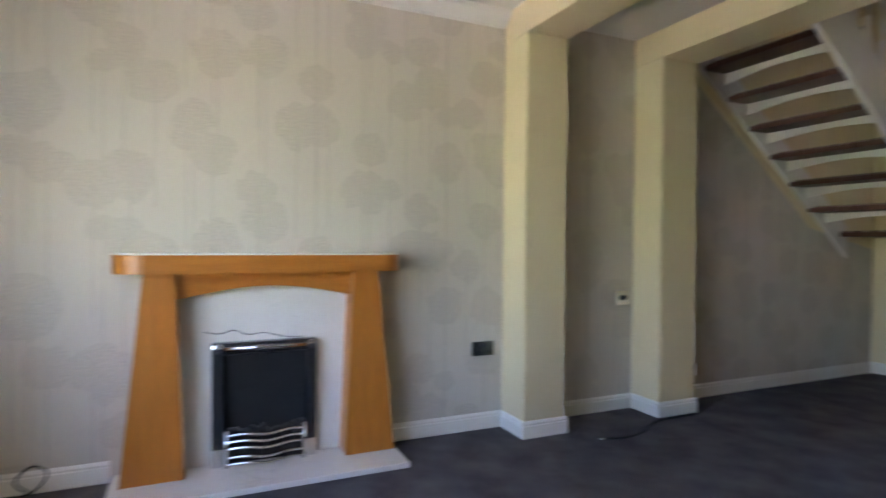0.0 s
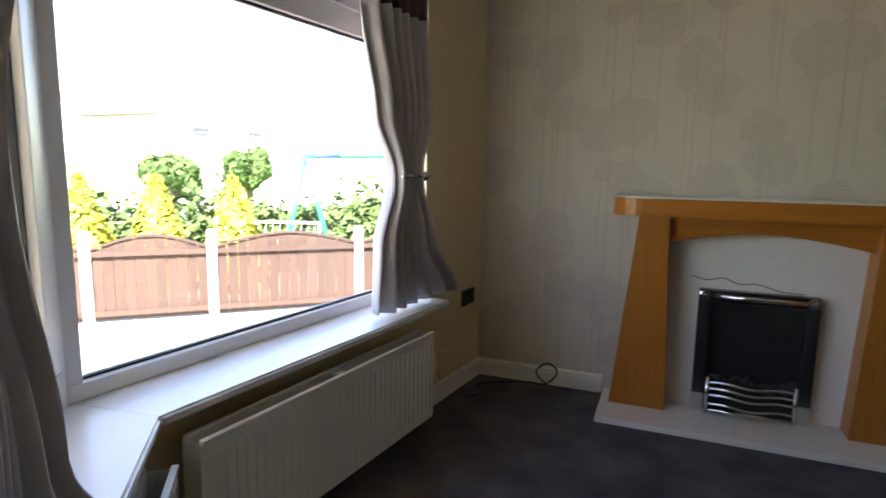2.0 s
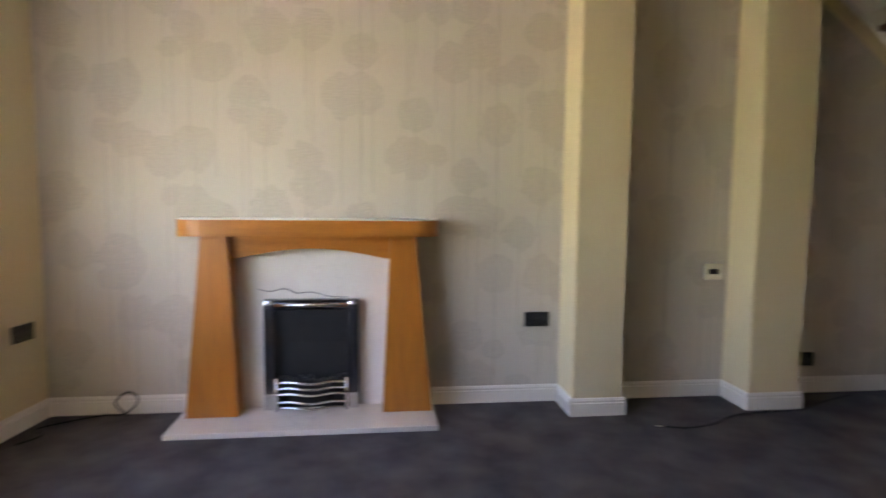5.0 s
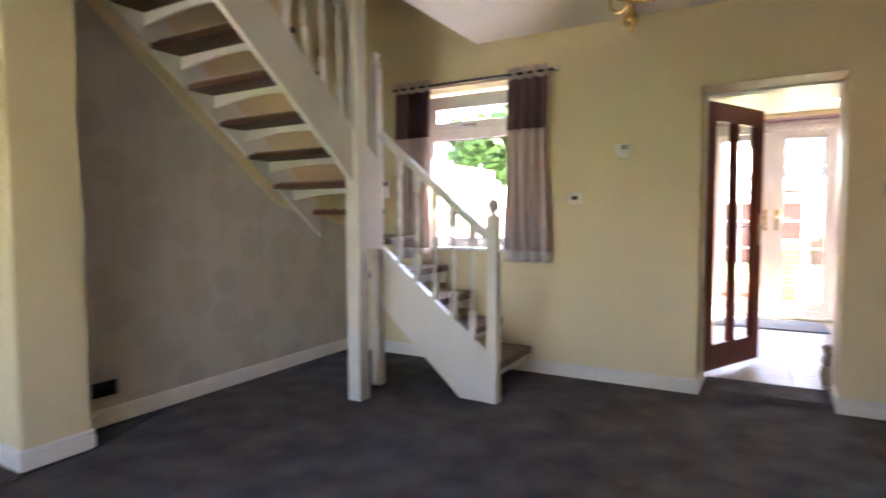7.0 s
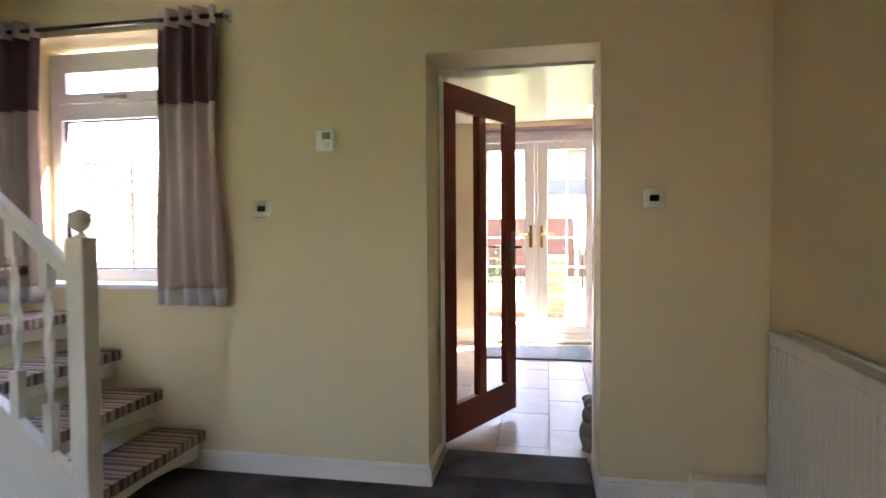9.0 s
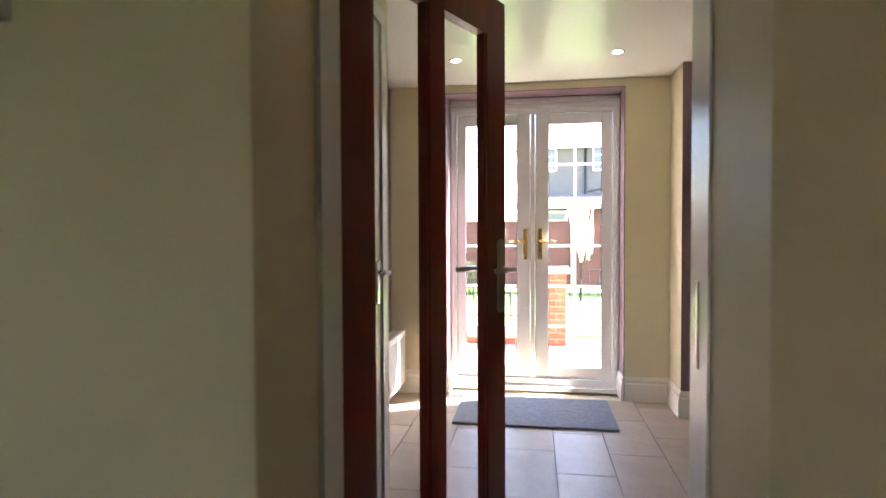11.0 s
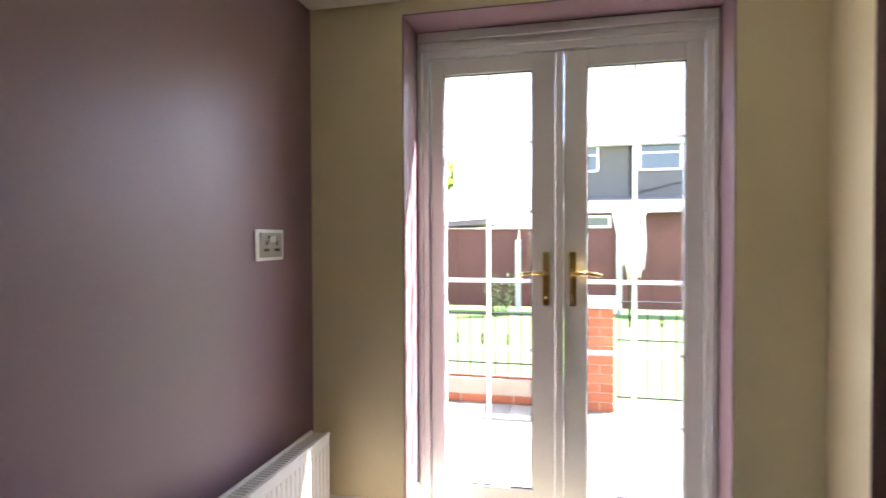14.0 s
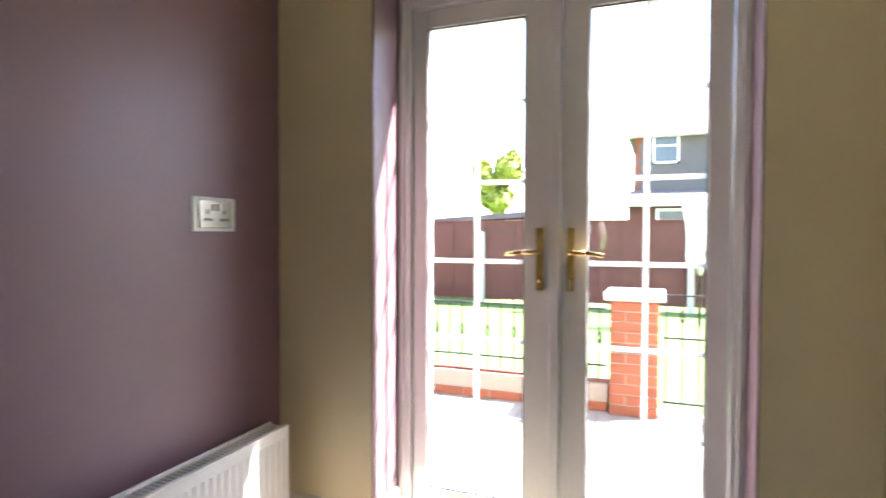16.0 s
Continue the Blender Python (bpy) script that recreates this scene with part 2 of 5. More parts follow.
M_GRASS = mat("lawn_grass", (0.13, 0.24, 0.05), (0.075, 0.15, 0.03), rough=0.9, scale=6, bump=0.8, fine=120)
M_LEAF = mat("hedge_leaf", (0.06, 0.12, 0.028), (0.035, 0.068, 0.016), rough=0.85, scale=12, fine=40)
M_GOLD = mat("golden_conifer", (0.34, 0.36, 0.045), (0.22, 0.27, 0.03), rough=0.6, scale=10, fine=40)
M_BARK = mat("bark", (0.12, 0.085, 0.06), (0.07, 0.05, 0.035), rough=0.9, scale=14, bump=0.6)
M_GRAVEL = mat("pale_gravel", (0.46, 0.41, 0.35), (0.30, 0.26, 0.22), rough=0.9, scale=40, bump=1.0, fine=160)
M_DASH = mat("grey_pebbledash", (0.17, 0.155, 0.135), (0.11, 0.10, 0.09), rough=0.95, scale=20, bump=0.8, fine=60)
M_RENDER = mat("pale_house_render", (0.62, 0.58, 0.52), (0.55, 0.51, 0.46), rough=0.9, scale=4)
M_ROOF = mat("grey_roof_tile", (0.20, 0.165, 0.15), (0.14, 0.115, 0.105), rough=0.8, scale=6, bump=0.3)
M_DKGLASS = mat("dark_window_glass", (0.12, 0.14, 0.16), (0.08, 0.095, 0.11), rough=0.08)
M_GREEN = mat("green_tube_paint", (0.02, 0.24, 0.13), rough=0.4)
M_BLUE = mat("blue_plastic", (0.05, 0.16, 0.42), rough=0.4)
M_CARR = mat("red_car_paint", (0.45, 0.03, 0.03), rough=0.2)
M_CARB = mat("blue_car_paint", (0.10, 0.28, 0.48), rough=0.2)
M_IRON = mat("black_iron", (0.02, 0.02, 0.02), rough=0.5, metal=0.3)
M_STONE = mat("grey_resin_dog", (0.30, 0.26, 0.22), (0.18, 0.15, 0.13), rough=0.7, scale=20)
M_LAMPGLOW = bpy.data.materials.new("warm_lamp_lens")
M_LAMPGLOW.use_nodes = True
M_LAMPGLOW.node_tree.nodes["Principled BSDF"].inputs["Emission Color"].default_value = (1, 0.85, 0.6, 1)
M_LAMPGLOW.node_tree.nodes["Principled BSDF"].inputs["Emission Strength"].default_value = 4

# ---- building helpers ----


def add_box(bm, x0, x1, y0, y1, z0, z1, m=None):
    g = Matrix.LocRotScale(((x0 + x1) / 2, (y0 + y1) / 2, (z0 + z1) / 2), None, (abs(x1 - x0), abs(y1 - y0), abs(z1 - z0)))
    return bmesh.ops.create_cube(bm, size=1, matrix=(m @ g) if m else g)["verts"]


def boxes(*rows, bevel=0.0, m=None):
    bm = bmesh.new()
    for r in rows:
        add_box(bm, *r, m=m)
    if bevel:
        bmesh.ops.bevel(bm, geom=bm.edges[:], offset=bevel, segments=2, affect="EDGES", profile=0.6)
    return bm


def add_rod(bm, a, b, r, r2=None, n=12):
    a, b = Vector(a), Vector(b)
    d = b - a
    g = Matrix.Translation((a + b) / 2) @ d.to_track_quat("Z", "Y").to_matrix().to_4x4()
    bmesh.ops.create_cone(bm, cap_ends=True, segments=n, radius1=r, radius2=r if r2 is None else r2, depth=d.length, matrix=g)


def rods(*rows):
    bm = bmesh.new()
    for r in rows:
        add_rod(bm, *r)
    return bm


def lathe(profile, n=20, at=(0, 0, 0)):
    """A turned shape round z from (radius, height) pairs."""
    bm = bmesh.new()
    rings = []
    for r, z in profile:
        rings.append([bm.verts.new((at[0] + r * math.cos(2 * math.pi * i / n), at[1] + r * math.sin(2 * math.pi * i / n), at[2] + z)) for i in range(n)])
    for u, v in zip(rings, rings[1:]):
        for i in range(n):
            bm.faces.new((u[i], u[(i + 1) % n], v[(i + 1) % n], v[i]))
    bm.faces.new(rings[0][::-1])
    bm.faces.new(rings[-1])
    return bm


def prism(points, thick, axis="y", at=0.0):
    """A flat outline in two axes, given thickness along the third."""
    bm = bmesh.new()

    def put(u, v, w):
        return {"y": (u, w, v), "x": (w, u, v), "z": (u, v, w)}[axis]

    lo = [bm.verts.new(put(u, v, at)) for u, v in points]
    hi = [bm.verts.new(put(u, v, at + thick)) for u, v in points]
    bm.faces.new(lo)
    bm.faces.new(hi[::-1])
    k = len(points)
    for i in range(k):
        bm.faces.new((lo[i], hi[i], hi[(i + 1) % k], lo[(i + 1) % k]))
    bmesh.ops.recalc_face_normals(bm, faces=bm.faces[:])
    return bm


def part(name, bm, material, parent=None, label="", smooth=False):
    me = bpy.data.meshes.new(name)
    bmesh.ops.recalc_face_normals(bm, faces=bm.faces[:])
    bm.to_mesh(me)
    bm.free()
    me.materials.append(material)
    if smooth:
        for f in me.polygons:
            f.use_smooth = True
    ob = new(name, me)
    if parent:
        ob.parent = parent
        ob.matrix_parent_inverse = parent.matrix_basis.inverted()
    if label:
        ob["label"] = label
    return ob


def thing(name, x, y, z, label, category, group="", kind=""):
    e = new(name)
    e.empty_display_size = 0.1
    e.matrix_basis = Matrix.Translation((x, y, z))
    return tagged(e, label, category, group, kind)


def structure(name, bm, material, label="", category=""):
    return tagged(part(name, bm, material), label, category, kind="structure")


def tube(name, points, r, material, parent=None, label=""):
    """A round cable or rail through points, as a mesh."""
    bm = bmesh.new()
    pts = [Vector(p) for p in points]
    n = 8
    rings = []
    for i, p in enumerate(pts):
        d = (pts[min(i + 1, len(pts) - 1)] - pts[max(i - 1, 0)]).normalized()
        q = d.to_track_quat("Z", "Y")
        rings.append([bm.verts.new(p + q @ Vector((r * math.cos(2 * math.pi * k / n), r * math.sin(2 * math.pi * k / n), 0))) for k in range(n)])
    for u, v in zip(rings, rings[1:]):
        for k in range(n):
            bm.faces.new((u[k], u[(k + 1) % n], v[(k + 1) % n], v[k]))
    bm.faces.new(rings[0][::-1])
    bm.faces.new(rings[-1])
    return part(name, bm, material, parent, label, smooth=True)


def smooth_line(points, steps=8):
    """Catmull-Rom through a few points."""
    P = [Vector(p) for p in points]
    P = [P[0]] + P + [P[-1]]
    out = []
    for i in range(1, len(P) - 2):
        for k in range(steps):
            t = k / steps
            a, b, c, d = P[i - 1], P[i], P[i + 1], P[i + 2]
            out.append(0.5 * ((2 * b) + (c - a) * t + (2 * a - 5 * b + 4 * c - d) * t * t + (3 * b - a - 3 * c + d) * t ** 3))
    out.append(P[-2])
    return out


def skirting_bm(a, b, h, m=None, t=0.016):
    """A skirting board from a to b on the floor, proud to the left of a->b, with a moulded top."""
    a, b = Vector(a), Vector(b)
    d = (b - a).to_3d()
    d.z = 0
    L = d.length
    g = Matrix.Translation((a.x, a.y, a.z if len(a) > 2 else 0)) @ Matrix.Rotation(math.atan2(d.y, d.x), 4, "Z")
    prof = ((0, 0), (t, 0), (t, h * 0.72), (t * 0.7, h * 0.76), (t * 0.7, h * 0.82), (t * 0.85, h * 0.86), (t * 0.35, h), (0, h))
    bm = bmesh.new()
    lo = [bm.verts.new(g @ Vector((0, u, v))) for u, v in prof]
    hi = [bm.verts.new(g @ Vector((L, u, v))) for u, v in prof]
    bm.faces.new(lo)
    bm.faces.new(hi[::-1])
    for i in range(len(prof)):
        j = (i + 1) % len(prof)
        bm.faces.new((lo[i], hi[i], hi[j], lo[j]))
    return bm


# ---- large structure: living room ----
RX = 6.74      # rear wall face
SY = -4.45     # south wall face
CH = 2.58      # living room ceiling
KX = 7.13      # kitchen side of the rear wall
KE = 10.153      # kitchen end wall face
KN = -2.303     # kitchen north wall face
KF = 0.0     # kitchen floor
KC = 2.365      # kitchen ceiling

structure("wall_north", boxes((-0.35, KX, 0.0, 0.25, -0.3, 5.2)), M_PAPER, "pale wallpapered wall printed with slim trees", "wall")
structure("floor", boxes((-0.6, RX, SY, 0, -0.2, 0), (RX, KX - 0.002, -3.745, -2.948, -0.2, -0.004)), M_CARPET, "dark charcoal fitted carpet", "floor")
# painted part of the stair wall, above the wall string
structure("wall_stairwell", prism([(4.19, 2.62), (5.85, 1.30), (6.735, 1.12), (6.735, 4.9), (4.19, 4.9)], 0.006, "y", -0.006), M_CREAM, "cream painted wall above the stairs", "wall")
# two piers and the two beams that they carry
for nm, x0, x1 in (("wall_pier_1", 2.865, 3.155), ("wall_pier_2", 3.92, 4.24)):
    structure(nm, boxes((x0, x1, -0.262, 0.0, 0, 2.39), bevel=0.006), M_CREAM, "cream painted wall pier", "pier")
structure("ceiling_beam_1", boxes((2.865, 3.155, SY, -0.001, 2.392, CH + 0.1)), M_CREAM, "cream painted downstand beam", "beam")
structure("ceiling_beam_2", boxes((3.92, 4.24, SY, -0.001, 2.392, CH + 0.1)), M_CREAM, "cream painted downstand beam", "beam")
# ceiling with the stair opening at the rear corner
structure("ceiling", boxes((-0.9, 4.19, SY, 0.0, CH, CH + 0.25), (4.19, RX, SY, -1.30, CH, CH + 0.25)), M_CEIL, "white painted ceiling", "ceiling")
# unseen lid and side walls, added to keep sky light out of the stairwell
structure("stairwell_lid", boxes((3.9, 7.1, -1.75, 0.0, 4.9, 5.1)), M_CEIL, "unseen white lid closing the stairwell", "ceiling")
structure("wall_stairwell_south", boxes((4.19, RX, -1.40, -1.30, CH + 0.25, 4.9)), M_CREAM, "unseen cream wall closing the stairwell", "wall")
structure("wall_stairwell_west", boxes((4.09, 4.19, -1.55, -0.0, CH + 0.25, 4.9)), M_CREAM, "unseen cream wall closing the stairwell", "wall")
structure("coving", prism([(-0.002, CH), (-0.002, CH - 0.09), (-0.03, CH - 0.08), (-0.085, CH - 0.025), (-0.09, CH)], 2.86, "x", 0.0), M_CEIL, "plain white ceiling coving", "coving")
structure("wall_east", boxes(
    (RX, KX, -0.72, 0.0, -0.2, 5.1), (RX, KX, -1.70, -0.72, -0.2, 0.93), (RX, KX, -1.70, -0.72, 2.27, 5.1),
    (RX, KX, -2.948, -1.70, -0.2, 5.1), (RX, KX, -3.745, -2.948, 2.06, 5.1), (RX, KX, -6.5, -3.745, -0.2, 5.1)), M_CREAM, "cream painted rear wall with window and doorway", "wall")
structure("wall_south", boxes((-0.9, RX, SY - 0.25, SY, -0.2, CH + 0.2)), M_CREAM, "cream painted side wall", "wall")

# front wall, square to its own line, with the bay turning through 45 degrees
FW = Matrix.Translation((0, 0, 0)) @ Matrix.Rotation(math.atan2(-0.992, -0.128), 4, "Z")   # local x along the wall, local y into the room


def fw(s, n, z):
    return FW @ Vector((s, n, z))


structure("wall_west", boxes((-0.05, 0.62, -0.25, 0, -0.6, CH + 0.1), (0.62, 2.17, -0.25, 0, -0.6, 0.55), (0.62, 2.17, -0.25, 0, 2.22, CH + 0.1), m=FW), M_CREAM, "cream painted front wall under the bay window", "wall")
FC = FW @ Matrix.Translation((2.17, 0, 0)) @ Matrix.Rotation(radians(46), 4, "Z")
structure("wall_bay", boxes((0.0, 0.95, -0.25, 0, -0.6, 0.55), (0.0, 0.95, -0.25, 0, 2.22, CH + 0.1), (0.95, 1.15, -0.25, 0, -0.6, CH + 0.1), m=FC), M_CREAM, "cream painted angled bay wall", "wall")
structure("wall_west_return", boxes((0.10, 0.33, SY - 0.2, -2.88, -0.6, CH + 0.1)), M_CREAM, "cream painted front wall", "wall")

# skirtings (living room)
for a, b in (((2.865, 0), (2.10, 0)), ((0.72, 0), (0, 0)), ((3.92, 0), (3.155, 0)), ((RX, 0), (4.24, 0)),
             ((3.171, -0.262), (2.849, -0.262)), ((4.256, -0.262), (3.904, -0.262)),
             ((2.865, -0.262), (2.865, -0.016)), ((3.155, -0.016), (3.155, -0.262)), ((3.92, -0.262), (3.92, -0.016)), ((4.24, -0.016), (4.24, -0.262)),
             ((RX, -2.948), (RX, 0)), ((RX, SY), (RX, -3.745)), ((KX - 0.06, -2.948), (RX - 0.016, -2.948)), ((RX - 0.016, -3.745), (KX - 0.06, -3.745)), ((0.34, SY), (RX, SY))):
    tagged(part("baseboard", skirting_bm((*a, 0), (*b, 0), 0.10), M_WHITE), "white gloss moulded skirting board", "skirting", kind="structure")
tagged(part("baseboard", skirting_bm(fw(0, 0, 0), fw(2.15, 0, 0), 0.10), M_WHITE), "white gloss moulded skirting board", "skirting", kind="structure")

# ---- large structure: kitchen ----
structure("floor_kitchen", boxes((KX, KE, -6.5, KN, -0.2, KF - 0.008), (KX - 0.001, KX, -3.745, -2.948, -0.2, KF - 0.008)), M_GROUT, "grey grout bed under the kitchen tiles", "floor")
structure("wall_kitchen_north", boxes((KX, KE, KN, KN + 0.25, -0.2, 3.0)), M_PURPLE, "mauve painted kitchen wall", "wall")
structure("wall_kitchen_east", boxes((KE, KE + 0.34, -2.734, KN + 0.25, -0.2, 3.0), (KE, KE + 0.34, -4.064, -2.734, 2.308, 3.0), (KE, KE + 0.34, -6.75, -4.064, -0.2, 3.0),
          (KE, KE + 0.34, -4.064, -2.734, -0.3, -0.02)), M_KCREAM, "cream painted kitchen end wall", "wall")
structure("wall_reveal", boxes((KE + 0.002, KE + 0.225, -2.740, -2.734, -0.02, 2.308), (KE + 0.002, KE + 0.225, -4.064, -4.058, -0.02, 2.308), (KE + 0.002, KE + 0.225, -4.058, -2.740, 2.302, 2.308)), M_PURPLE, "mauve painted door reveal", "reveal")
# never in view: added to shut outdoor light out at the south end
structure("wall_kitchen_south", boxes((KX, KE, -6.75, -6.5, -0.2, 3.0)), M_KCREAM, "unseen cream wall closing the kitchen", "wall")
structure("ceiling_kitchen", boxes((KX, KE, -6.5, KN, KC, KC + 0.62)), M_KCEIL, "white silk painted kitchen ceiling", "ceiling")
structure("wall_column", boxes((9.828, KE, -4.857, -4.378, KF, KC)), M_KCREAM, "cream sided column at the removed wall", "column")
structure("wall_column_face", boxes((9.821, 9.827, -4.857, -4.378, KF + 0.15, KC)), M_PURPLE, "mauve painted column face", "column")
structure("ceiling_beam_kitchen", boxes((KX, 9.821, -4.857, -4.552, 2.192, KC)), M_KCREAM, "cream painted boxed beam", "beam")
structure("ceiling_beam_soffit", boxes((KX, 9.821, -4.855, -4.554, 2.184, 2.190)), M_PURPLE, "mauve painted beam underside", "beam")
structure("wall_cupboard", boxes((KX, 7.27, -2.8, KN, KF, KC), (7.27, 8.03, -2.8, KN, 2.06, KC), (8.03, 8.18, -2.8, KN, KF, KC)), M_KCREAM, "cream painted cupboard front", "wall")
for a, b in (((KE, -2.734), (KE, KN)), ((KE, -4.378), (KE, -4.064)), ((9.821, -4.857), (9.821, -4.378)), ((9.801, -4.378), (KE, -4.378)), ((KE, -6.5), (KE, -4.857)),
             ((KE + 0.22, -2.740), (KE - 0.02, -2.740)), ((KE - 0.02, -4.058), (KE + 0.22, -4.058)), ((KE, KN), (8.18, KN))):
    tagged(part("baseboard", skirting_bm((*a, KF), (*b, KF), 0.178, t=0.02), M_WHITE), "cream white tall kitchen skirting board", "skirting", kind="structure")

# ---- kinds of things ----


def radiator(name, L, h, m, label, depth=0.075, grille=True):
    """A panel radiator along local x from 0 to L, its back at local y 0, standing off the wall on brackets."""
    e = thing(name, 0, 0, 0, label, "radiator")
    n = int(L / 0.034)
    bm = boxes((0, L, depth - 0.012, depth, 0, h), (0, L, 0.0, 0.010, 0, h))
    part("panel", bm, M_RAD, e)
    me = None
    for i in range(n):
        x = (i + 0.5) * L / n
        if me is None:
            ob = part("flute", boxes((-0.010, 0.010, depth, depth + 0.003, 0.035, h - 0.035), bevel=0.0014), M_RAD, e)
            me = ob.data
        else:
            ob = new("flute", me)
            ob.parent = e
        ob.matrix_basis = Matrix.Translation((x, 0, 0))
    part("top_seam", boxes((0, L, depth - 0.012, depth + 0.006, h, h + 0.012), (0, L, -0.002, 0.010, h, h + 0.012), bevel=0.003), M_RAD, e)
    part("end_cap", boxes((-0.004, 0.0, 0.0, depth, 0.01, h)), M_RAD, e)
    part("end_cap", boxes((L, L + 0.004, 0.0, depth, 0.01, h)), M_RAD, e)
    if grille:
        bm = bmesh.new()
        for i in range(int(L / 0.02)):
            add_box(bm, i * 0.02 + 0.004, i * 0.02 + 0.010, 0.011, depth - 0.013, h - 0.012, h + 0.004)
        part("grille", bm, M_RAD, e)
    else:
        part("bracket", boxes((L * 0.5 - 0.02, L * 0.5 + 0.02, 0.0, depth, h - 0.004, h + 0.005)), M_RAD, e)
    for bx in (0.12, L - 0.15):
        part("wall_bracket", boxes((bx, bx + 0.03, -0.05, 0.0, 0.05, h - 0.05)), M_RAD, e)
    v = part("valve", rods(((-0.03, depth * 0.5, h - 0.03), (0, depth * 0.5, h - 0.03), 0.013)), M_PLASTIC, e, smooth=True)
    part("pipe", rods(((L + 0.012, depth * 0.5, -0.09), (L + 0.012, depth * 0.5, 0.05), 0.008), ((L - 0.002, depth * 0.5, 0.05), (L + 0.02, depth * 0.5, 0.05), 0.011)), M_CHROME, e, smooth=True)
    e.matrix_basis = m
    return e


def curtain(name, bands, prof, m, label, folds=7, depth=0.035, phase=0.0):
    """A hanging curtain: bands are (z top, z bottom, material, part name); prof gives (z, from, to) widths, z falling."""
    e = thing(name, 0, 0, 0, label, "curtain")

    def span(z):
        for (za, a0, a1), (zb, b0, b1) in zip(prof, prof[1:]):
            if zb <= z <= za:
                t = (za - z) / (za - zb)
                t = t * t * (3 - 2 * t)
                return a0 + (b0 - a0) * t, a1 + (b1 - a1) * t
        return prof[-1][1:]

    for zt, zb, material, nm in bands:
        bm = bmesh.new()
        rows = max(2, int((zt - zb) / 0.03))
        cols = folds * 12
        grid = []
        for i in range(rows + 1):
            z = zt + (zb - zt) * i / rows
            a, b = span(z)
            row = []
            for k in range(cols + 1):
                u = k / cols
                w = math.sin(u * folds * 2 * math.pi + phase + 0.5 * math.sin(z * 3.1 + u * 5))
                amp = depth * (0.75 + 0.25 * math.sin(7 * u + z * 1.7))
                row.append(bm.verts.new((a + (b - a) * u + 0.006 * math.sin(z * 5 + u * 9), amp * w, z)))
            grid.append(row)
        for r0, r1 in zip(grid, grid[1:]):
            for k in range(cols):
                bm.faces.new((r0[k], r0[k + 1], r1[k + 1], r1[k]))
        ob = part(nm, bm, material, e, smooth=True)
        s = ob.modifiers.new("thickness", "SOLIDIFY")
        s.thickness = 0.003
    e.matrix_basis = m
    return e


def plate(name, at, facing, w, h, material, label, category, kind_of="socket", dark=M_BLACK):
    """A wall plate with its insert; facing is the way it looks, in degrees about z."""
    e = thing(name, 0, 0, 0, label, category)
    part("plate", boxes((-w / 2, w / 2, -0.008, 0.0, -h / 2, h / 2), bevel=0.002), material, e)
    if kind_of == "socket":
        for sx in (-w * 0.25, w * 0.25):
            part("rocker", boxes((sx * 0.3 - 0.008, sx * 0.3 + 0.008, -0.013, -0.008, h * 0.12, h * 0.38), bevel=0.001), dark if material is not M_STEEL else M_PLASTIC, e)
            part("pin_hole", boxes((sx - 0.004, sx + 0.004, -0.0095, -0.008, 0.000, 0.016)), M_BLACK, e)
            part("pin_hole", boxes((sx - 0.018, sx - 0.004, -0.0095, -0.008, -0.024, -0.014)), M_BLACK, e)
            part("pin_hole", boxes((sx + 0.004, sx + 0.018, -0.0095, -0.008, -0.024, -0.014)), M_BLACK, e)
    else:
        part("rocker", boxes((-w * 0.22, w * 0.22, -0.014, -0.008, -h * 0.16, h * 0.16), bevel=0.002), dark, e)
        for sx in (-w * 0.36, w * 0.36):
            part("screw", rods(((sx, -0.0095, 0), (sx, -0.007, 0), 0.004)), material, e)
    e.matrix_basis = pose(*at, 0, 0, facing)
    return e


# ---- living room: windows ----
def glazed(name, W, z0, z1, m, label, transom=None, f=0.065):
    """An upvc window along local x 0..W, glass plane at local y 0, with frame, transom, gasket and panes."""
    e = thing(name, 0, 0, 0, label, "window", kind="structure")
    d = 0.035
    part("window_frame", boxes((0, W, -d, d, z0, z0 + f), (0, W, -d, d, z1 - f, z1), (0, f, -d, d, z0 + f, z1 - f), (W - f, W, -d, d, z0 + f, z1 - f), bevel=0.004), M_UPVC, e)
    lights = [(f, W - f, z0 + f, z1 - f)]
    if transom:
        part("transom", boxes((f, W - f, -d, d, transom - 0.045, transom + 0.045), bevel=0.004), M_UPVC, e)
        lights = [(f, W - f, z0 + f, transom - 0.045), (f, W - f, transom + 0.045, z1 - f)]
        part("vent_sash", boxes((f, W - f, 0.02, d + 0.02, transom + 0.045, transom + 0.10), (f, W - f, 0.02, d + 0.02, z1 - f - 0.05, z1 - f),
                                (f, f + 0.05, 0.02, d + 0.02, transom + 0.10, z1 - f - 0.05), (W - f - 0.05, W - f, 0.02, d + 0.02, transom + 0.10, z1 - f - 0.05), bevel=0.004), M_UPVC, e)
        h = part("handle", boxes((W / 2 - 0.02, W / 2 + 0.02, d + 0.02, d + 0.032, transom + 0.055, transom + 0.08), (W / 2 - 0.01, W / 2 + 0.11, d + 0.032, d + 0.045, transom + 0.06, transom + 0.075), bevel=0.003), M_STEEL, e, "brushed steel handle")
    for a, b, c, g in lights:
        part("gasket", boxes((a, b, -0.006, 0.012, c, c + 0.008), (a, b, -0.006, 0.012, g - 0.008, g), (a, a + 0.008, -0.006, 0.012, c + 0.008, g - 0.008), (b - 0.008, b, -0.006, 0.012, c + 0.008, g - 0.008)), M_RUBBER, e)
        p = part("pane", boxes((a + 0.004, b - 0.004, -0.002, 0.002, c + 0.004, g - 0.004)), M_GLASS, e)
        p.visible_shadow = False
    e.matrix_basis = m
    return e


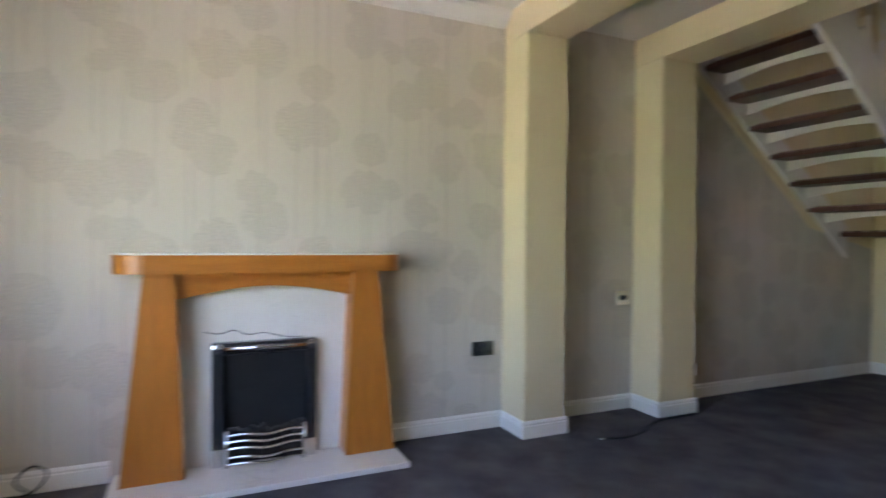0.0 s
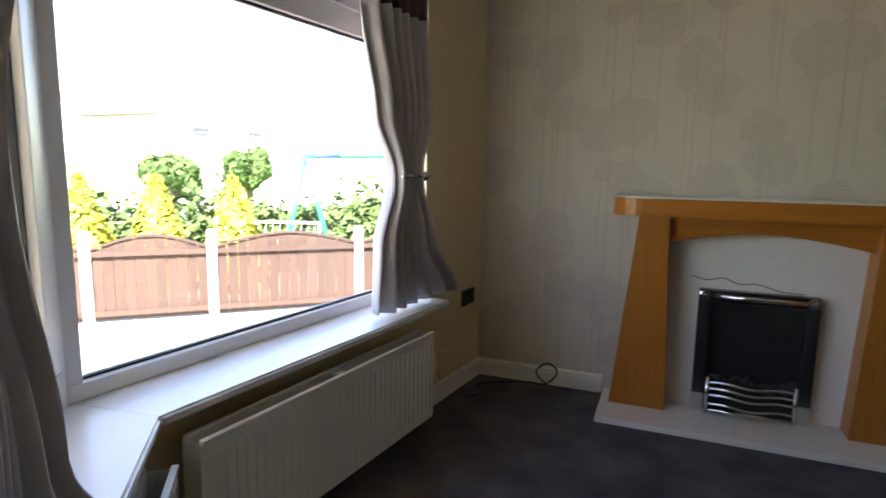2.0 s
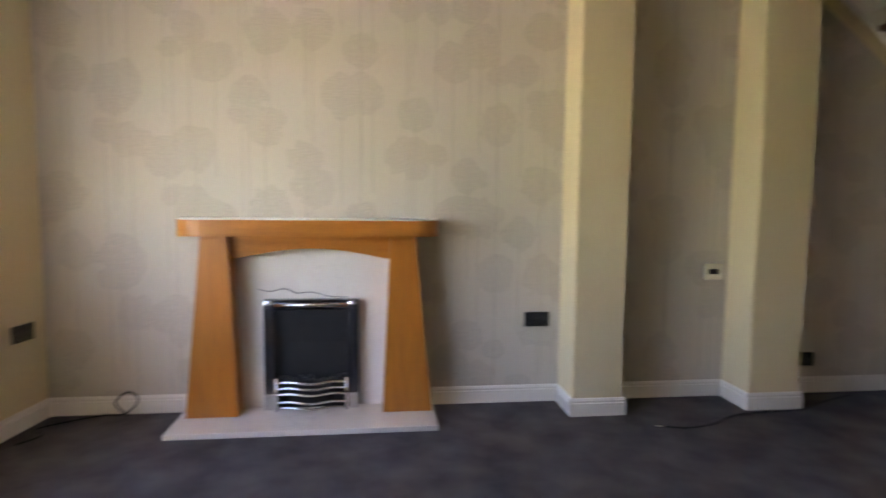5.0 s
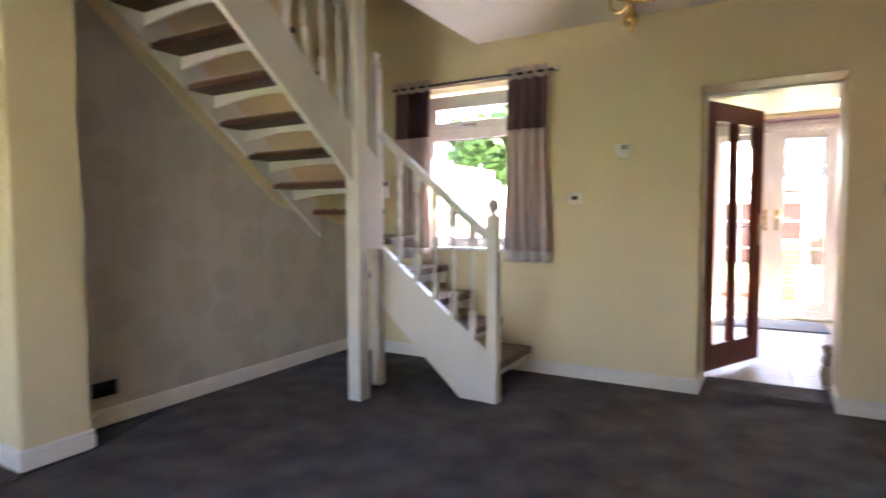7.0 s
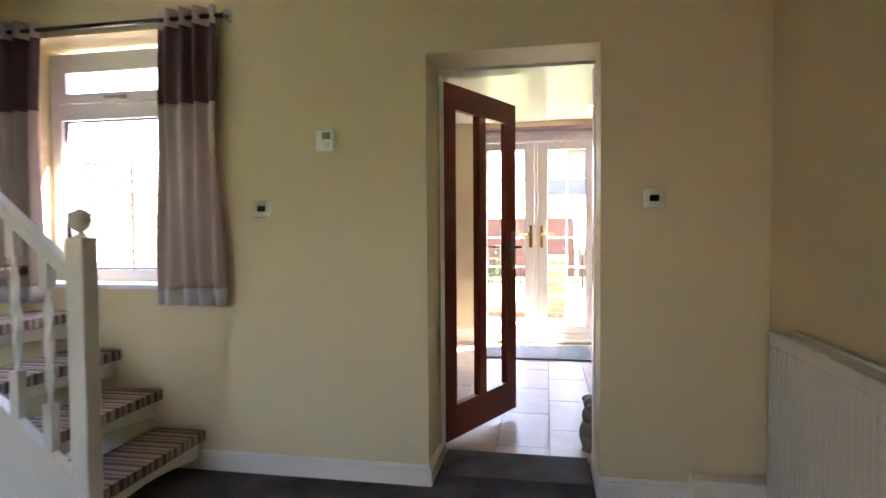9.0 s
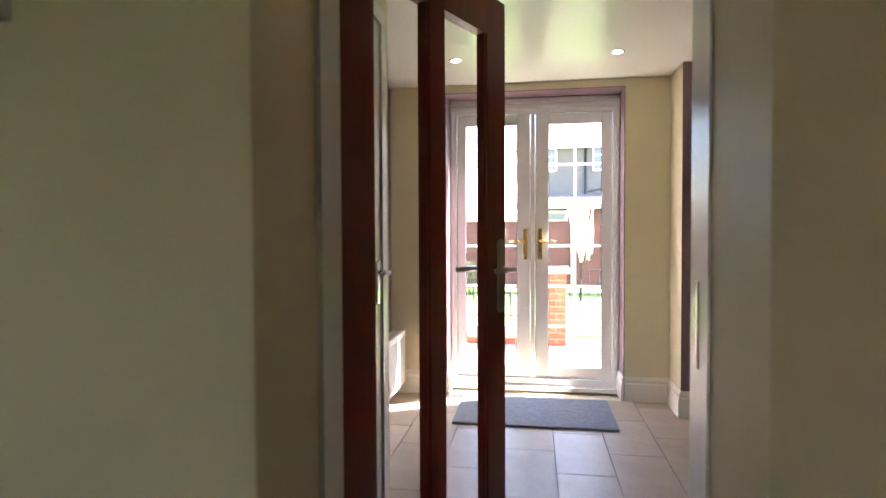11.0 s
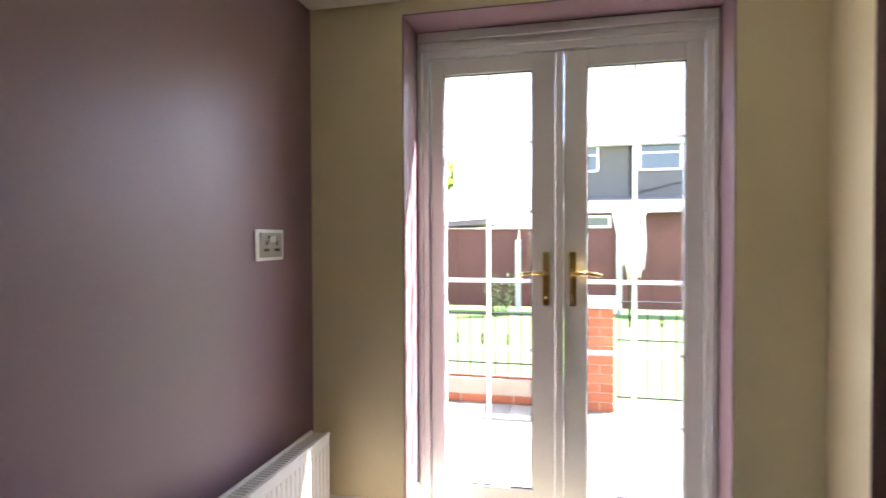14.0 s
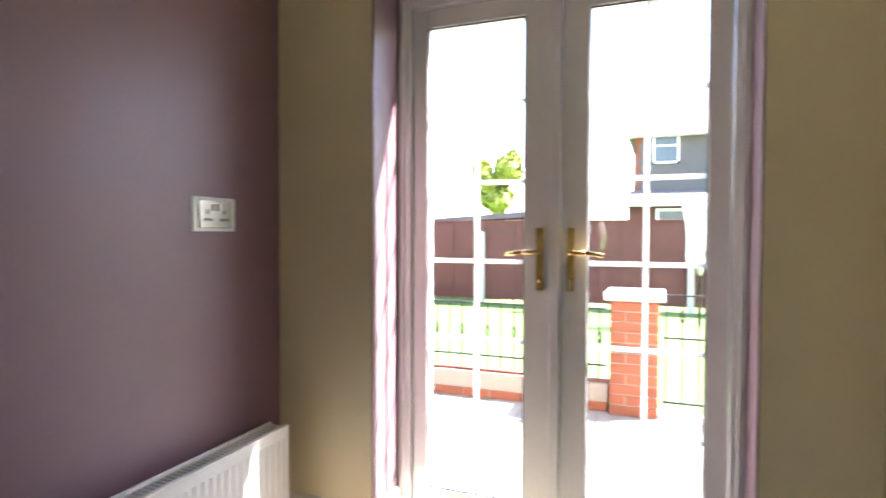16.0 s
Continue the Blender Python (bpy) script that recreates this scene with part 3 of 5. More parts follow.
glazed("window_1", 1.645, 0.583, 2.22, FW @ Matrix.Translation((0.56, -0.165, 0)), "white upvc bay window with top opener", transom=1.80, f=0.048)
glazed("window_2", 0.95, 0.583, 2.22, FC @ Matrix.Translation((-0.070, -0.145, 0)), "white upvc angled bay window light", transom=1.80, f=0.10)
structure("window_post", boxes((2.207, 2.245, -0.215, -0.150, 0.583, 2.22), bevel=0.008, m=FW), M_UPVC, "white upvc corner post of the bay", "window post")


def sill_bm(pts, m):
    bm = prism(pts, 0.03, "z", 0.552)
    bmesh.ops.bevel(bm, geom=[e for e in bm.edges if all(abs(v.co.y - 0.132) < 0.002 for v in e.verts)], offset=0.008, segments=3, affect="EDGES")
    bm.transform(m)
    return bm


structure("window_sill_1", sill_bm([(0.60, 0.132), (2.114, 0.132), (2.199, -0.2), (0.60, -0.2)], FW), M_UPVC, "white upvc bay window sill", "window sill")
structure("window_sill_2", sill_bm([(0.0585, 0.1315), (0.95, 0.1315), (0.95, -0.165), (-0.122, -0.165)], FC), M_UPVC, "white upvc angled bay window sill", "window sill")
glazed("window_3", 0.98, 0.955, 2.24, pose(RX + 0.21, -1.70, 0, 0, 0, 90), "white upvc rear window with top opener", transom=1.91)
structure("window_sill_3", boxes((RX - 0.03, RX + 0.24, -1.70, -0.72, 0.931, 0.956), bevel=0.005), M_UPVC, "white rear window sill", "window sill")

# ---- living room: heating ----
r1 = radiator("radiator", 1.20, 0.385, FW @ pose(0.835, 0.10, 0.095), "long white panel radiator under the bay window", grille=False)
r2 = radiator("radiator", 0.60, 0.385, FC @ pose(0.14, 0.10, 0.095), "short white panel radiator under the angled bay", grille=False)
r3 = radiator("radiator", 1.45, 0.62, pose(6.36, SY + 0.05, 0.22, 0, 0, 0) @ Matrix.Translation((-1.45, 0, 0)), "white panel radiator on the side wall", depth=0.09)

# ---- living room: curtains ----
tied = [(2.36, 0.72, 1.22), (1.85, 0.74, 1.17), (1.42, 0.68, 1.08), (1.195, 0.785, 0.965), (1.155, 0.785, 0.965), (0.88, 0.66, 1.07), (0.60, 0.44, 1.09)]
c1 = curtain("curtain", [(2.36, 1.84, M_PLUM, "band"), (1.84, 0.60, M_SILVER, "drape")], tied, FW @ Matrix.Translation((0, 0.045, 0)), "silver grey satin curtain with plum top, tied back", folds=6, depth=0.045)
hb = part("holdback", rods(((0.76, 0.052, 1.175), (0.97, 0.052, 1.175), 0.008)), M_CHROME, c1, "chrome holdback", smooth=True)
hb2 = part("holdback_knob", lathe([(0.004, -0.02), (0.018, -0.015), (0.022, 0), (0.018, 0.015), (0.004, 0.02)], at=(0.82, 0.066, 1.175)), M_CHROME, c1, smooth=True)
for o in (hb, hb2):
    o.matrix_parent_inverse = Matrix()
tied2 = [(2.36, 0.48, 0.98), (1.8, 0.56, 0.97), (1.22, 0.865, 0.975), (1.17, 0.865, 0.975), (0.86, 0.79, 0.985), (0.60, 0.59, 1.0)]
curtain("curtain", [(2.36, 1.84, M_PLUM, "band"), (1.84, 0.60, M_SILVER, "drape")], tied2, FC @ Matrix.Translation((0, 0.135, 0)), "silver grey satin curtain with plum top in the angled bay", folds=5, depth=0.03, phase=1)
rod1 = thing("curtain_pole", 0, 0, 0, "slim chrome curtain pole above the bay window", "curtain pole")
part("pole", rods((fw(0.5, 0.045, 2.34), fw(2.2, 0.045, 2.34), 0.011)), M_CHROME, rod1, smooth=True)
part("bracket", rods((fw(0.56, 0.0, 2.34), fw(0.56, 0.045, 2.34), 0.009)), M_CHROME, rod1, smooth=True)

REARM = pose(RX - 0.085, 0, 0, 0, 0, -90)     # local x runs along -y, local y into the wall
bands = [(2.33, 2.24, M_MAUVE, "heading"), (2.24, 1.865, M_PLUM, "band"), (1.865, 0.95, M_MAUVE, "drape"), (0.95, 0.86, M_SILVER, "hem")]
curtain("curtain", bands, [(2.33, 1.61, 1.92), (1.8, 1.60, 1.92), (0.86, 1.575, 1.945)], REARM, "pale mauve eyelet curtain with plum band by the window", folds=4, depth=0.035)
curtain("curtain", bands, [(2.33, 0.57, 0.91), (1.8, 0.56, 0.90), (0.86, 0.54, 0.88)], REARM, "pale mauve eyelet curtain with plum band behind the stairs", folds=4, depth=0.035, phase=0.8)
rod2 = thing("curtain_pole", RX - 0.085, -1.2, 2.28, "dark chrome curtain pole over the rear window", "curtain pole")
part("pole", rods(((RX - 0.085, -0.55, 2.28), (RX - 0.085, -1.96, 2.28), 0.011)), M_PEWTER, rod2, smooth=True)
part("finial", lathe([(0.006, -0.025), (0.02, -0.016), (0.024, 0), (0.02, 0.016), (0.006, 0.025)], at=(RX - 0.085, -1.985, 2.28)), M_CHROME, rod2, smooth=True)
part("bracket", rods(((RX, -1.95, 2.28), (RX - 0.085, -1.95, 2.28), 0.009)), M_CHROME, rod2, smooth=True)

# ---- living room: fireplace ----
fp = thing("fireplace_surround", 1.43, -0.2, 0, "honey oak fire surround with tapered legs and curved mantel", "fireplace")
prof = [(0.80, 0.0)]
for i in range(9):
    a = math.pi + i * math.pi / 16
    prof.append((0.88 + 0.14 * math.cos(a), -0.12 + 0.14 * math.sin(a)))
for i in range(9):
    a = 1.5 * math.pi + i * math.pi / 16
    prof.append((1.98 + 0.14 * math.cos(a), -0.12 + 0.14 * math.sin(a)))
prof = [(0.74, -0.002)] + prof[1:] + [(2.12, -0.002)]
bm = prism(prof, 0.085, "z", 1.0)
part("mantel", bm, M_OAKH, fp)
part("mantel_top", prism([(x, y) for x, y in prof], 0.006, "z", 1.086), M_WHITE, fp, "pale edge strip along the mantel top")
for sgn in (-1, 1):
    c = 1.43
    pts = [(c + sgn * 0.655, 0.03), (c + sgn * 0.385, 0.03), (c + sgn * 0.425, 1.0), (c + sgn * 0.56, 1.0)]
    part("leg", prism(pts, 0.185, "y", -0.19), M_OAK, fp)
arch = [(1.0, 1.0), (1.0, 0.875)]
for i in range(13):
    t = i / 12
    arch.append((1.03 + 0.80 * t, 0.875 + 0.055 * math.sin(math.pi * t)))
arch += [(1.86, 0.875), (1.86, 1.0)]
part("arch_rail", prism(arch, 0.03, "y", -0.14), M_OAKH, fp)
bp = thing("back_panel", 1.43, -0.02, 0.03, "cream marble back panel with grey veins", "back panel")
for a, b, c in ((1.0, 1.20, 0.03), (1.645, 1.86, 0.03), (1.20, 1.645, 0.60)):
    part("slab", boxes((a, b, -0.055, -0.002, c, 1.0)), M_MARBLE, bp)
tube("vein", smooth_line([(1.13, -0.0555, 0.70), (1.2, -0.0555, 0.685), (1.27, -0.0555, 0.70), (1.34, -0.0555, 0.675), (1.42, -0.0555, 0.68), (1.52, -0.0555, 0.655), (1.62, -0.0555, 0.65)]), 0.002, M_PEWTER, bp, "grey vein in the marble")
he = thing("hearth", 1.41, -0.2, 0, "polished cream marble hearth slab on the carpet", "hearth")
part("slab", boxes((0.73, 2.10, -0.40, -0.002, 0.0, 0.029), bevel=0.004), M_MARBLE, he)
fi = thing("electric_fire", 1.42, -0.1, 0.03, "pewter framed inset electric fire with chrome fret", "fire")
x0, x1, zt = 1.165, 1.68, 0.645
part("frame", boxes((x0, x0 + 0.055, -0.105, -0.055, 0.03, zt), (x1 - 0.055, x1, -0.105, -0.055, 0.03, zt), (x0 + 0.055, x1 - 0.055, -0.105, -0.055, zt - 0.055, zt), bevel=0.004), M_PEWTER, fi)
part("trim_bar", rods(((x0 + 0.06, -0.112, zt - 0.028), (x1 - 0.06, -0.112, zt - 0.028), 0.013)), M_CHROME, fi, "chrome top bar", smooth=True)
for cx in (x0 + 0.028, x1 - 0.028):
    ro = part("rosette", lathe([(0.026, 0), (0.026, 0.004), (0.02, 0.006), (0.018, 0.003), (0.012, 0.003), (0.01, 0.008), (0.002, 0.009)], n=24), M_CHROME, fi, smooth=False)
    ro.matrix_parent_inverse = Matrix()
    ro.matrix_basis = fi.matrix_basis.inverted() @ pose(cx, -0.105, zt - 0.028, 90, 0, 0)
    part("foot", boxes((cx - 0.027, cx + 0.027, -0.109, -0.105, 0.03, 0.12), bevel=0.001), M_CHROME, fi)
part("firebox", boxes((x0 + 0.03, x1 - 0.03, -0.05, -0.01, 0.03, zt - 0.03)), M_BLACK, fi)
part("upper_panel", prism([(-0.06, 0.40), (-0.08, 0.58), (-0.05, 0.58), (-0.05, 0.40)], 0.40, "x", x0 + 0.06), M_BLACK, fi)
rnd = random.Random(4)
for i in range(26):
    bm = bmesh.new()
    m4 = Matrix.Translation((x0 + 0.07 + 0.37 * rnd.random(), -0.075 - 0.02 * rnd.random(), 0.17 + 0.035 * rnd.random())) @ Euler((rnd.random() * 6, rnd.random() * 6, 0)).to_matrix().to_4x4()
    bmesh.ops.create_icosphere(bm, subdivisions=1, radius=0.018 + 0.014 * rnd.random(), matrix=m4)
    part("coal", bm, M_COAL, fi)
part("coal_tray", boxes((x0 + 0.05, x1 - 0.05, -0.10, -0.05, 0.04, 0.16)), M_BLACK, fi)
for k in range(5):
    z = 0.055 + k * 0.033 + (0.012 if k > 1 else 0)
    pts = []
    for i in range(21):
        t = i / 20
        pts.append((x0 + 0.07 + (x1 - x0 - 0.14) * t, -0.125 - 0.045 * math.sin(math.pi * t), z - 0.012 * math.cos(math.pi * t) ** 2 + 0.008 * math.sin(3 * math.pi * t)))
    tube("fret_bar", pts, 0.0075, M_CHROME, fi)
for cx in (x0 + 0.068, x1 - 0.068):
    part("fret_post", rods(((cx, -0.125, 0.03), (cx, -0.125, 0.215), 0.011)), M_CHROME, fi, smooth=True)

# ---- living room: stairs ----
lower = thing("staircase", 6.3, -1.0, 0, "white open riser staircase with striped carpet treads", "staircase")


def tread(pts, z, stripes=M_STRX, inset=0.985):
    t = part("tread", prism(pts, 0.034, "z", z - 0.04), M_TREADW, lower, "dark wooden tread")
    cx = sum(p[0] for p in pts) / len(pts)
    cy = sum(p[1] for p in pts) / len(pts)
    inner = [(cx + (p[0] - cx) * inset, cy + (p[1] - cy) * inset) for p in pts]
    c = part("tread_carpet", prism(inner, 0.014, "z", z - 0.006), stripes, t, "brown and cream striped carpet")
    c.matrix_parent_inverse = Matrix()


def arch_board(L, h0, h1):
    """A board with an arched lower edge, along u."""
    pts = [(0, 0), (0, -h0)]
    for i in range(1, 12):
        t = i / 12
        pts.append((L * t, -h0 + (h0 - h1) * math.sin(math.pi * t)))
    return pts + [(L, -h0), (L, 0)]


for k in range(4):
    y = -1.762 + 0.242 * k
    z = 0.195 + 0.202 * k
    tread([(5.94, y), (RX - 0.002, y), (RX - 0.002, y + 0.275), (5.94, y + 0.275)], z)
    part("nosing_carpet", boxes((5.945, RX - 0.004, y - 0.008, y + 0.004, z - 0.042, z + 0.0085), bevel=0.003), M_STRX, lower, "striped carpet wrapped over the nosing")
    b = prism([(5.95 + u, z - 0.04 + v) for u, v in arch_board(RX - 5.955, 0.105, 0.06)], 0.02, "y", y + 0.03)
    part("riser_board", b, M_WHITE, lower)
z = 1.05
tread([(5.93, -0.93), (5.97, -0.99), (RX - 0.002, -0.78), (RX - 0.002, -0.28), (6.0, -0.90)], z)
z = 1.271
tread([(5.90, -0.92), (6.0, -0.92), (RX - 0.002, -0.34), (RX - 0.002, -0.008), (6.21, -0.008)], z)
# upper flight climbs towards -x along the papered wall
for k in range(7):
    x = 6.02 - 0.2445 * k
    z = 1.470 + 0.2035 * k
    back = x - 0.242
    edge = -0.945 if x > 5.5 else -0.99
    tread([(x, edge), (x, -0.03), (back, -0.03), (back, edge)], z, stripes=M_STRY, inset=0.9)
    b = prism([(edge + u, z - 0.04 + v) for u, v in arch_board(-0.03 - edge, 0.085, 0.04)], 0.02, "x", x - 0.035)
    part("riser_board", b, M_WHITE, lower)
# strings
part("wall_string", prism([(6.30, 1.05), (6.30, 1.32), (6.0, 1.56), (4.26, 2.95), (4.26, 2.67)], 0.028, "y", -0.036), M_WHITE, lower)
part("string", prism([(5.505, 1.44), (5.505, 1.77), (4.26, 2.82), (4.26, 2.44)], 0.035, "y", -1.025), M_WHITE, lower)
part("string", prism([(-1.80, 0.0), (-1.58, 0.0), (-0.955, 0.56), (-0.955, 1.0), (-1.80, 0.30)], 0.04, "x", 5.90), M_WHITE, lower)
part("string", prism([(5.61, 0.99), (5.86, 0.99), (5.86, 1.51), (5.61, 1.71)], 0.035, "y", -0.99), M_WHITE, lower)
part("string", prism([(5.61, 1.712), (5.86, 1.512), (5.86, 1.56), (5.61, 1.76)], 0.05, "y", -0.995), M_WHITE, lower)
part("post", boxes((5.505, 5.61, -1.06, -0.955, 0, 3.4), bevel=0.012), M_WHITE, lower, "tall white square post")
part("post", boxes((5.86, 5.93, -0.955, -0.885, 0, 2.25), bevel=0.006), M_WHITE, lower)
part("post_cap", lathe([(0.012, 0), (0.034, 0.012), (0.036, 0.03), (0.03, 0.05), (0.018, 0.062), (0.03, 0.078), (0.03, 0.10), (0.005, 0.12)], at=(5.895, -0.92, 2.25)), M_WHITE, lower, smooth=True)
part("newel_post", boxes((5.885, 5.958, -1.855, -1.782, 0, 1.21), bevel=0.005), M_WHITE, lower)
part("newel_ball", lathe([(0.026, 0), (0.022, 0.012), (0.014, 0.02), (0.018, 0.026), (0.034, 0.045), (0.04, 0.066), (0.034, 0.088), (0.018, 0.102), (0.003, 0.107)], at=(5.921, -1.818, 1.21)), M_WHITE, lower, smooth=True)
# handrail, capping and twisted spindles of the lower flight
hr = bmesh.new()
sl = Matrix.Translation((5.92, -1.79, 1.07)) @ Matrix.Rotation(math.atan2(0.73, 0.86), 4, "X")
Lr = math.hypot(0.73, 0.86)
add_box(hr, -0.03, 0.03, 0, Lr, -0.025, 0.025, m=sl)
bmesh.ops.bevel(hr, geom=hr.edges[:], offset=0.010, segments=2, affect="EDGES")
part("handrail", hr, M_WHITE, lower)


def spindle(x, y, z0, z1):
    """Square ends with a rope-twisted middle."""
    bm = bmesh.new()
    h = z1 - z0
    add_box(bm, x - 0.019, x + 0.019, y - 0.019, y + 0.019, z0, z0 + h * 0.24)
    add_box(bm, x - 0.019, x + 0.019, y - 0.019, y + 0.019, z1 - h * 0.18, z1)
    n, k = 34, 10
    rings = []
    for i in range(n + 1):
        t = i / n
        r = 0.0135 * (0.75 + 0.35 * math.sin(math.pi * t))
        ring = []
        for j in range(k):
            a = 2 * math.pi * j / k
            rr = r * (1 + 0.32 * math.cos(2 * a - t * 22))
            ring.append(bm.verts.new((x + rr * math.cos(a), y + rr * math.sin(a), z0 + h * (0.24 + 0.58 * t))))
        rings.append(ring)
    for u, v in zip(rings, rings[1:]):
        for j in range(k):
            bm.faces.new((u[j], u[(j + 1) % k], v[(j + 1) % k], v[j]))
    return part("spindle", bm, M_WHITE, lower)


for i in range(5):
    y = -1.67 + 0.143 * i
    spindle(5.92, y, 0.30 + (y + 1.80) * 0.83, 1.05 + (y + 1.79) * 0.85)
hr = bmesh.new()
add_box(hr, 0, 1.65, -0.03, 0.03, -0.025, 0.025, m=Matrix.Translation((5.51, -1.008, 2.70)) @ Matrix.Rotation(math.pi + math.atan2(0.77, 1), 4, "Y"))
part("handrail", hr, M_WHITE, lower)
for i in range(8):
    x = 5.40 - 0.15 * i
    z0 = 1.77 + (5.505 - x) * 0.843
    spindle(x, -1.008, z0 - 0.02, z0 + 0.80)

# ---- doorway, glazed door ----
fr = thing("door_frame", KX, -3.35, 0, "cream painted timber door frame in the opening", "door frame", kind="structure")
part("jamb", boxes((KX - 0.11, KX + 0.012, -2.960, -2.948, 0.0, 2.06)), M_WHITE, fr)
part("jamb", boxes((KX - 0.11, KX + 0.012, -3.745, -3.740, 0.0, 2.06)), M_WHITE, fr)
part("head", boxes((KX - 0.11, KX + 0.012, -3.740, -2.960, 2.045, 2.06)), M_WHITE, fr)
part("strike_plate", boxes((KX - 0.05, KX - 0.03, -3.7398, -3.737, 0.96, 1.14)), M_STEEL, fr)
structure("threshold", prism([(RX + 0.02, 0.0), (RX + 0.05, 0.035), (KX - 0.02, 0.035), (KX + 0.01, 0.001), (KX + 0.01, -0.003), (RX + 0.02, -0.003)], 0.735, "y", -3.715), M_CARPET, "charcoal carpet over the raised door threshold", "threshold")
dr = thing("door_1", 0, 0, 0, "open red mahogany stained door with two tall panes", "door", kind="structure")
W, H, T = 0.806, 1.995, 0.04
part("stile", boxes((0, 0.122, 0, T, 0, H), bevel=0.003), M_MAHOG, dr)
part("stile", boxes((W - 0.121, W, 0, T, 0, H), bevel=0.003), M_MAHOG, dr)
part("rail", boxes((0.122, W - 0.121, 0, T, H - 0.135, H)), M_MAHOG, dr)
part("rail", boxes((0.122, W - 0.121, 0, T, 0, 0.19)), M_MAHOG, dr)
part("glazing_bar", boxes((0.364, 0.437, 0, T, 0.19, H - 0.135)), M_MAHOG, dr)
for a, b in ((0.122, 0.364), (0.437, W - 0.121)):
    p = part("pane", boxes((a, b, T / 2 - 0.003, T / 2 + 0.003, 0.19, H - 0.135)), M_GLASS, dr)
    p.visible_shadow = False
    part("bead", boxes((a, a + 0.012, 0.006, T - 0.006, 0.19, H - 0.135), (b - 0.012, b, 0.006, T - 0.006, 0.19, H - 0.135)), M_MAHOG, dr)
for side, y in ((-1, -0.001), (1, T + 0.001)):
    pill = [(W - 0.040 + 0.021 * math.cos(a * math.pi / 8), (1.152 if a <= 8 else 0.940) + 0.021 * math.sin(a * math.pi / 8)) for a in range(17)]
    part("handle_plate", prism(pill, 0.008, "y", y if side > 0 else y - 0.008), M_STEEL, dr, "rounded brushed steel plate")
    part("screw", rods(((W - 0.040, y, 0.945), (W - 0.040, y + side * 0.0095, 0.945), 0.004)), M_STEEL, dr)
    part("lever", rods(((W - 0.040, y, 1.070), (W - 0.040, y + side * 0.055, 1.070), 0.0095), ((W - 0.032, y + side * 0.055, 1.070), (W - 0.16, y + side * 0.055, 1.070), 0.0095)), M_STEEL, dr, smooth=True)
for z in (0.25, 1.0, 1.75):
    part("hinge", rods(((-0.004, -0.004, z - 0.05), (-0.004, -0.004, z + 0.05), 0.008)), M_PEWTER, dr, smooth=True)
dr.matrix_basis = Matrix.Translation((7.15, -2.95, 0.045)) @ Matrix.Rotation(math.atan2(-0.358, 0.723), 4, "Z")

# ---- kitchen: french doors ----
fd = thing("door_2", 10.22, -3.39, 0, "white upvc french doors with white glazing bars", "french doors", kind="structure")
FX0, FX1 = 10.385, 10.475
part("door_frame", boxes((FX0, FX1, -2.792, -2.735, -0.02, 2.306), (FX0, FX1, -4.063, -4.008, -0.02, 2.306), (FX0, FX1, -4.008, -2.792, 2.185, 2.306), (FX0, FX1, -4.008, -2.792, -0.02, 0.085), bevel=0.004), M_UPVC, fd)
part("architrave", boxes((FX0 - 0.022, FX0, -4.05, -2.745, 2.255, 2.298), (FX0 - 0.012, FX0, -4.05, -2.745, 2.215, 2.240), (FX0 - 0.012, FX0, -2.765, -2.745, 0.0, 2.215), (FX0 - 0.012, FX0, -4.05, -4.03, 0.0, 2.215), bevel=0.004), M_UPVC, fd)
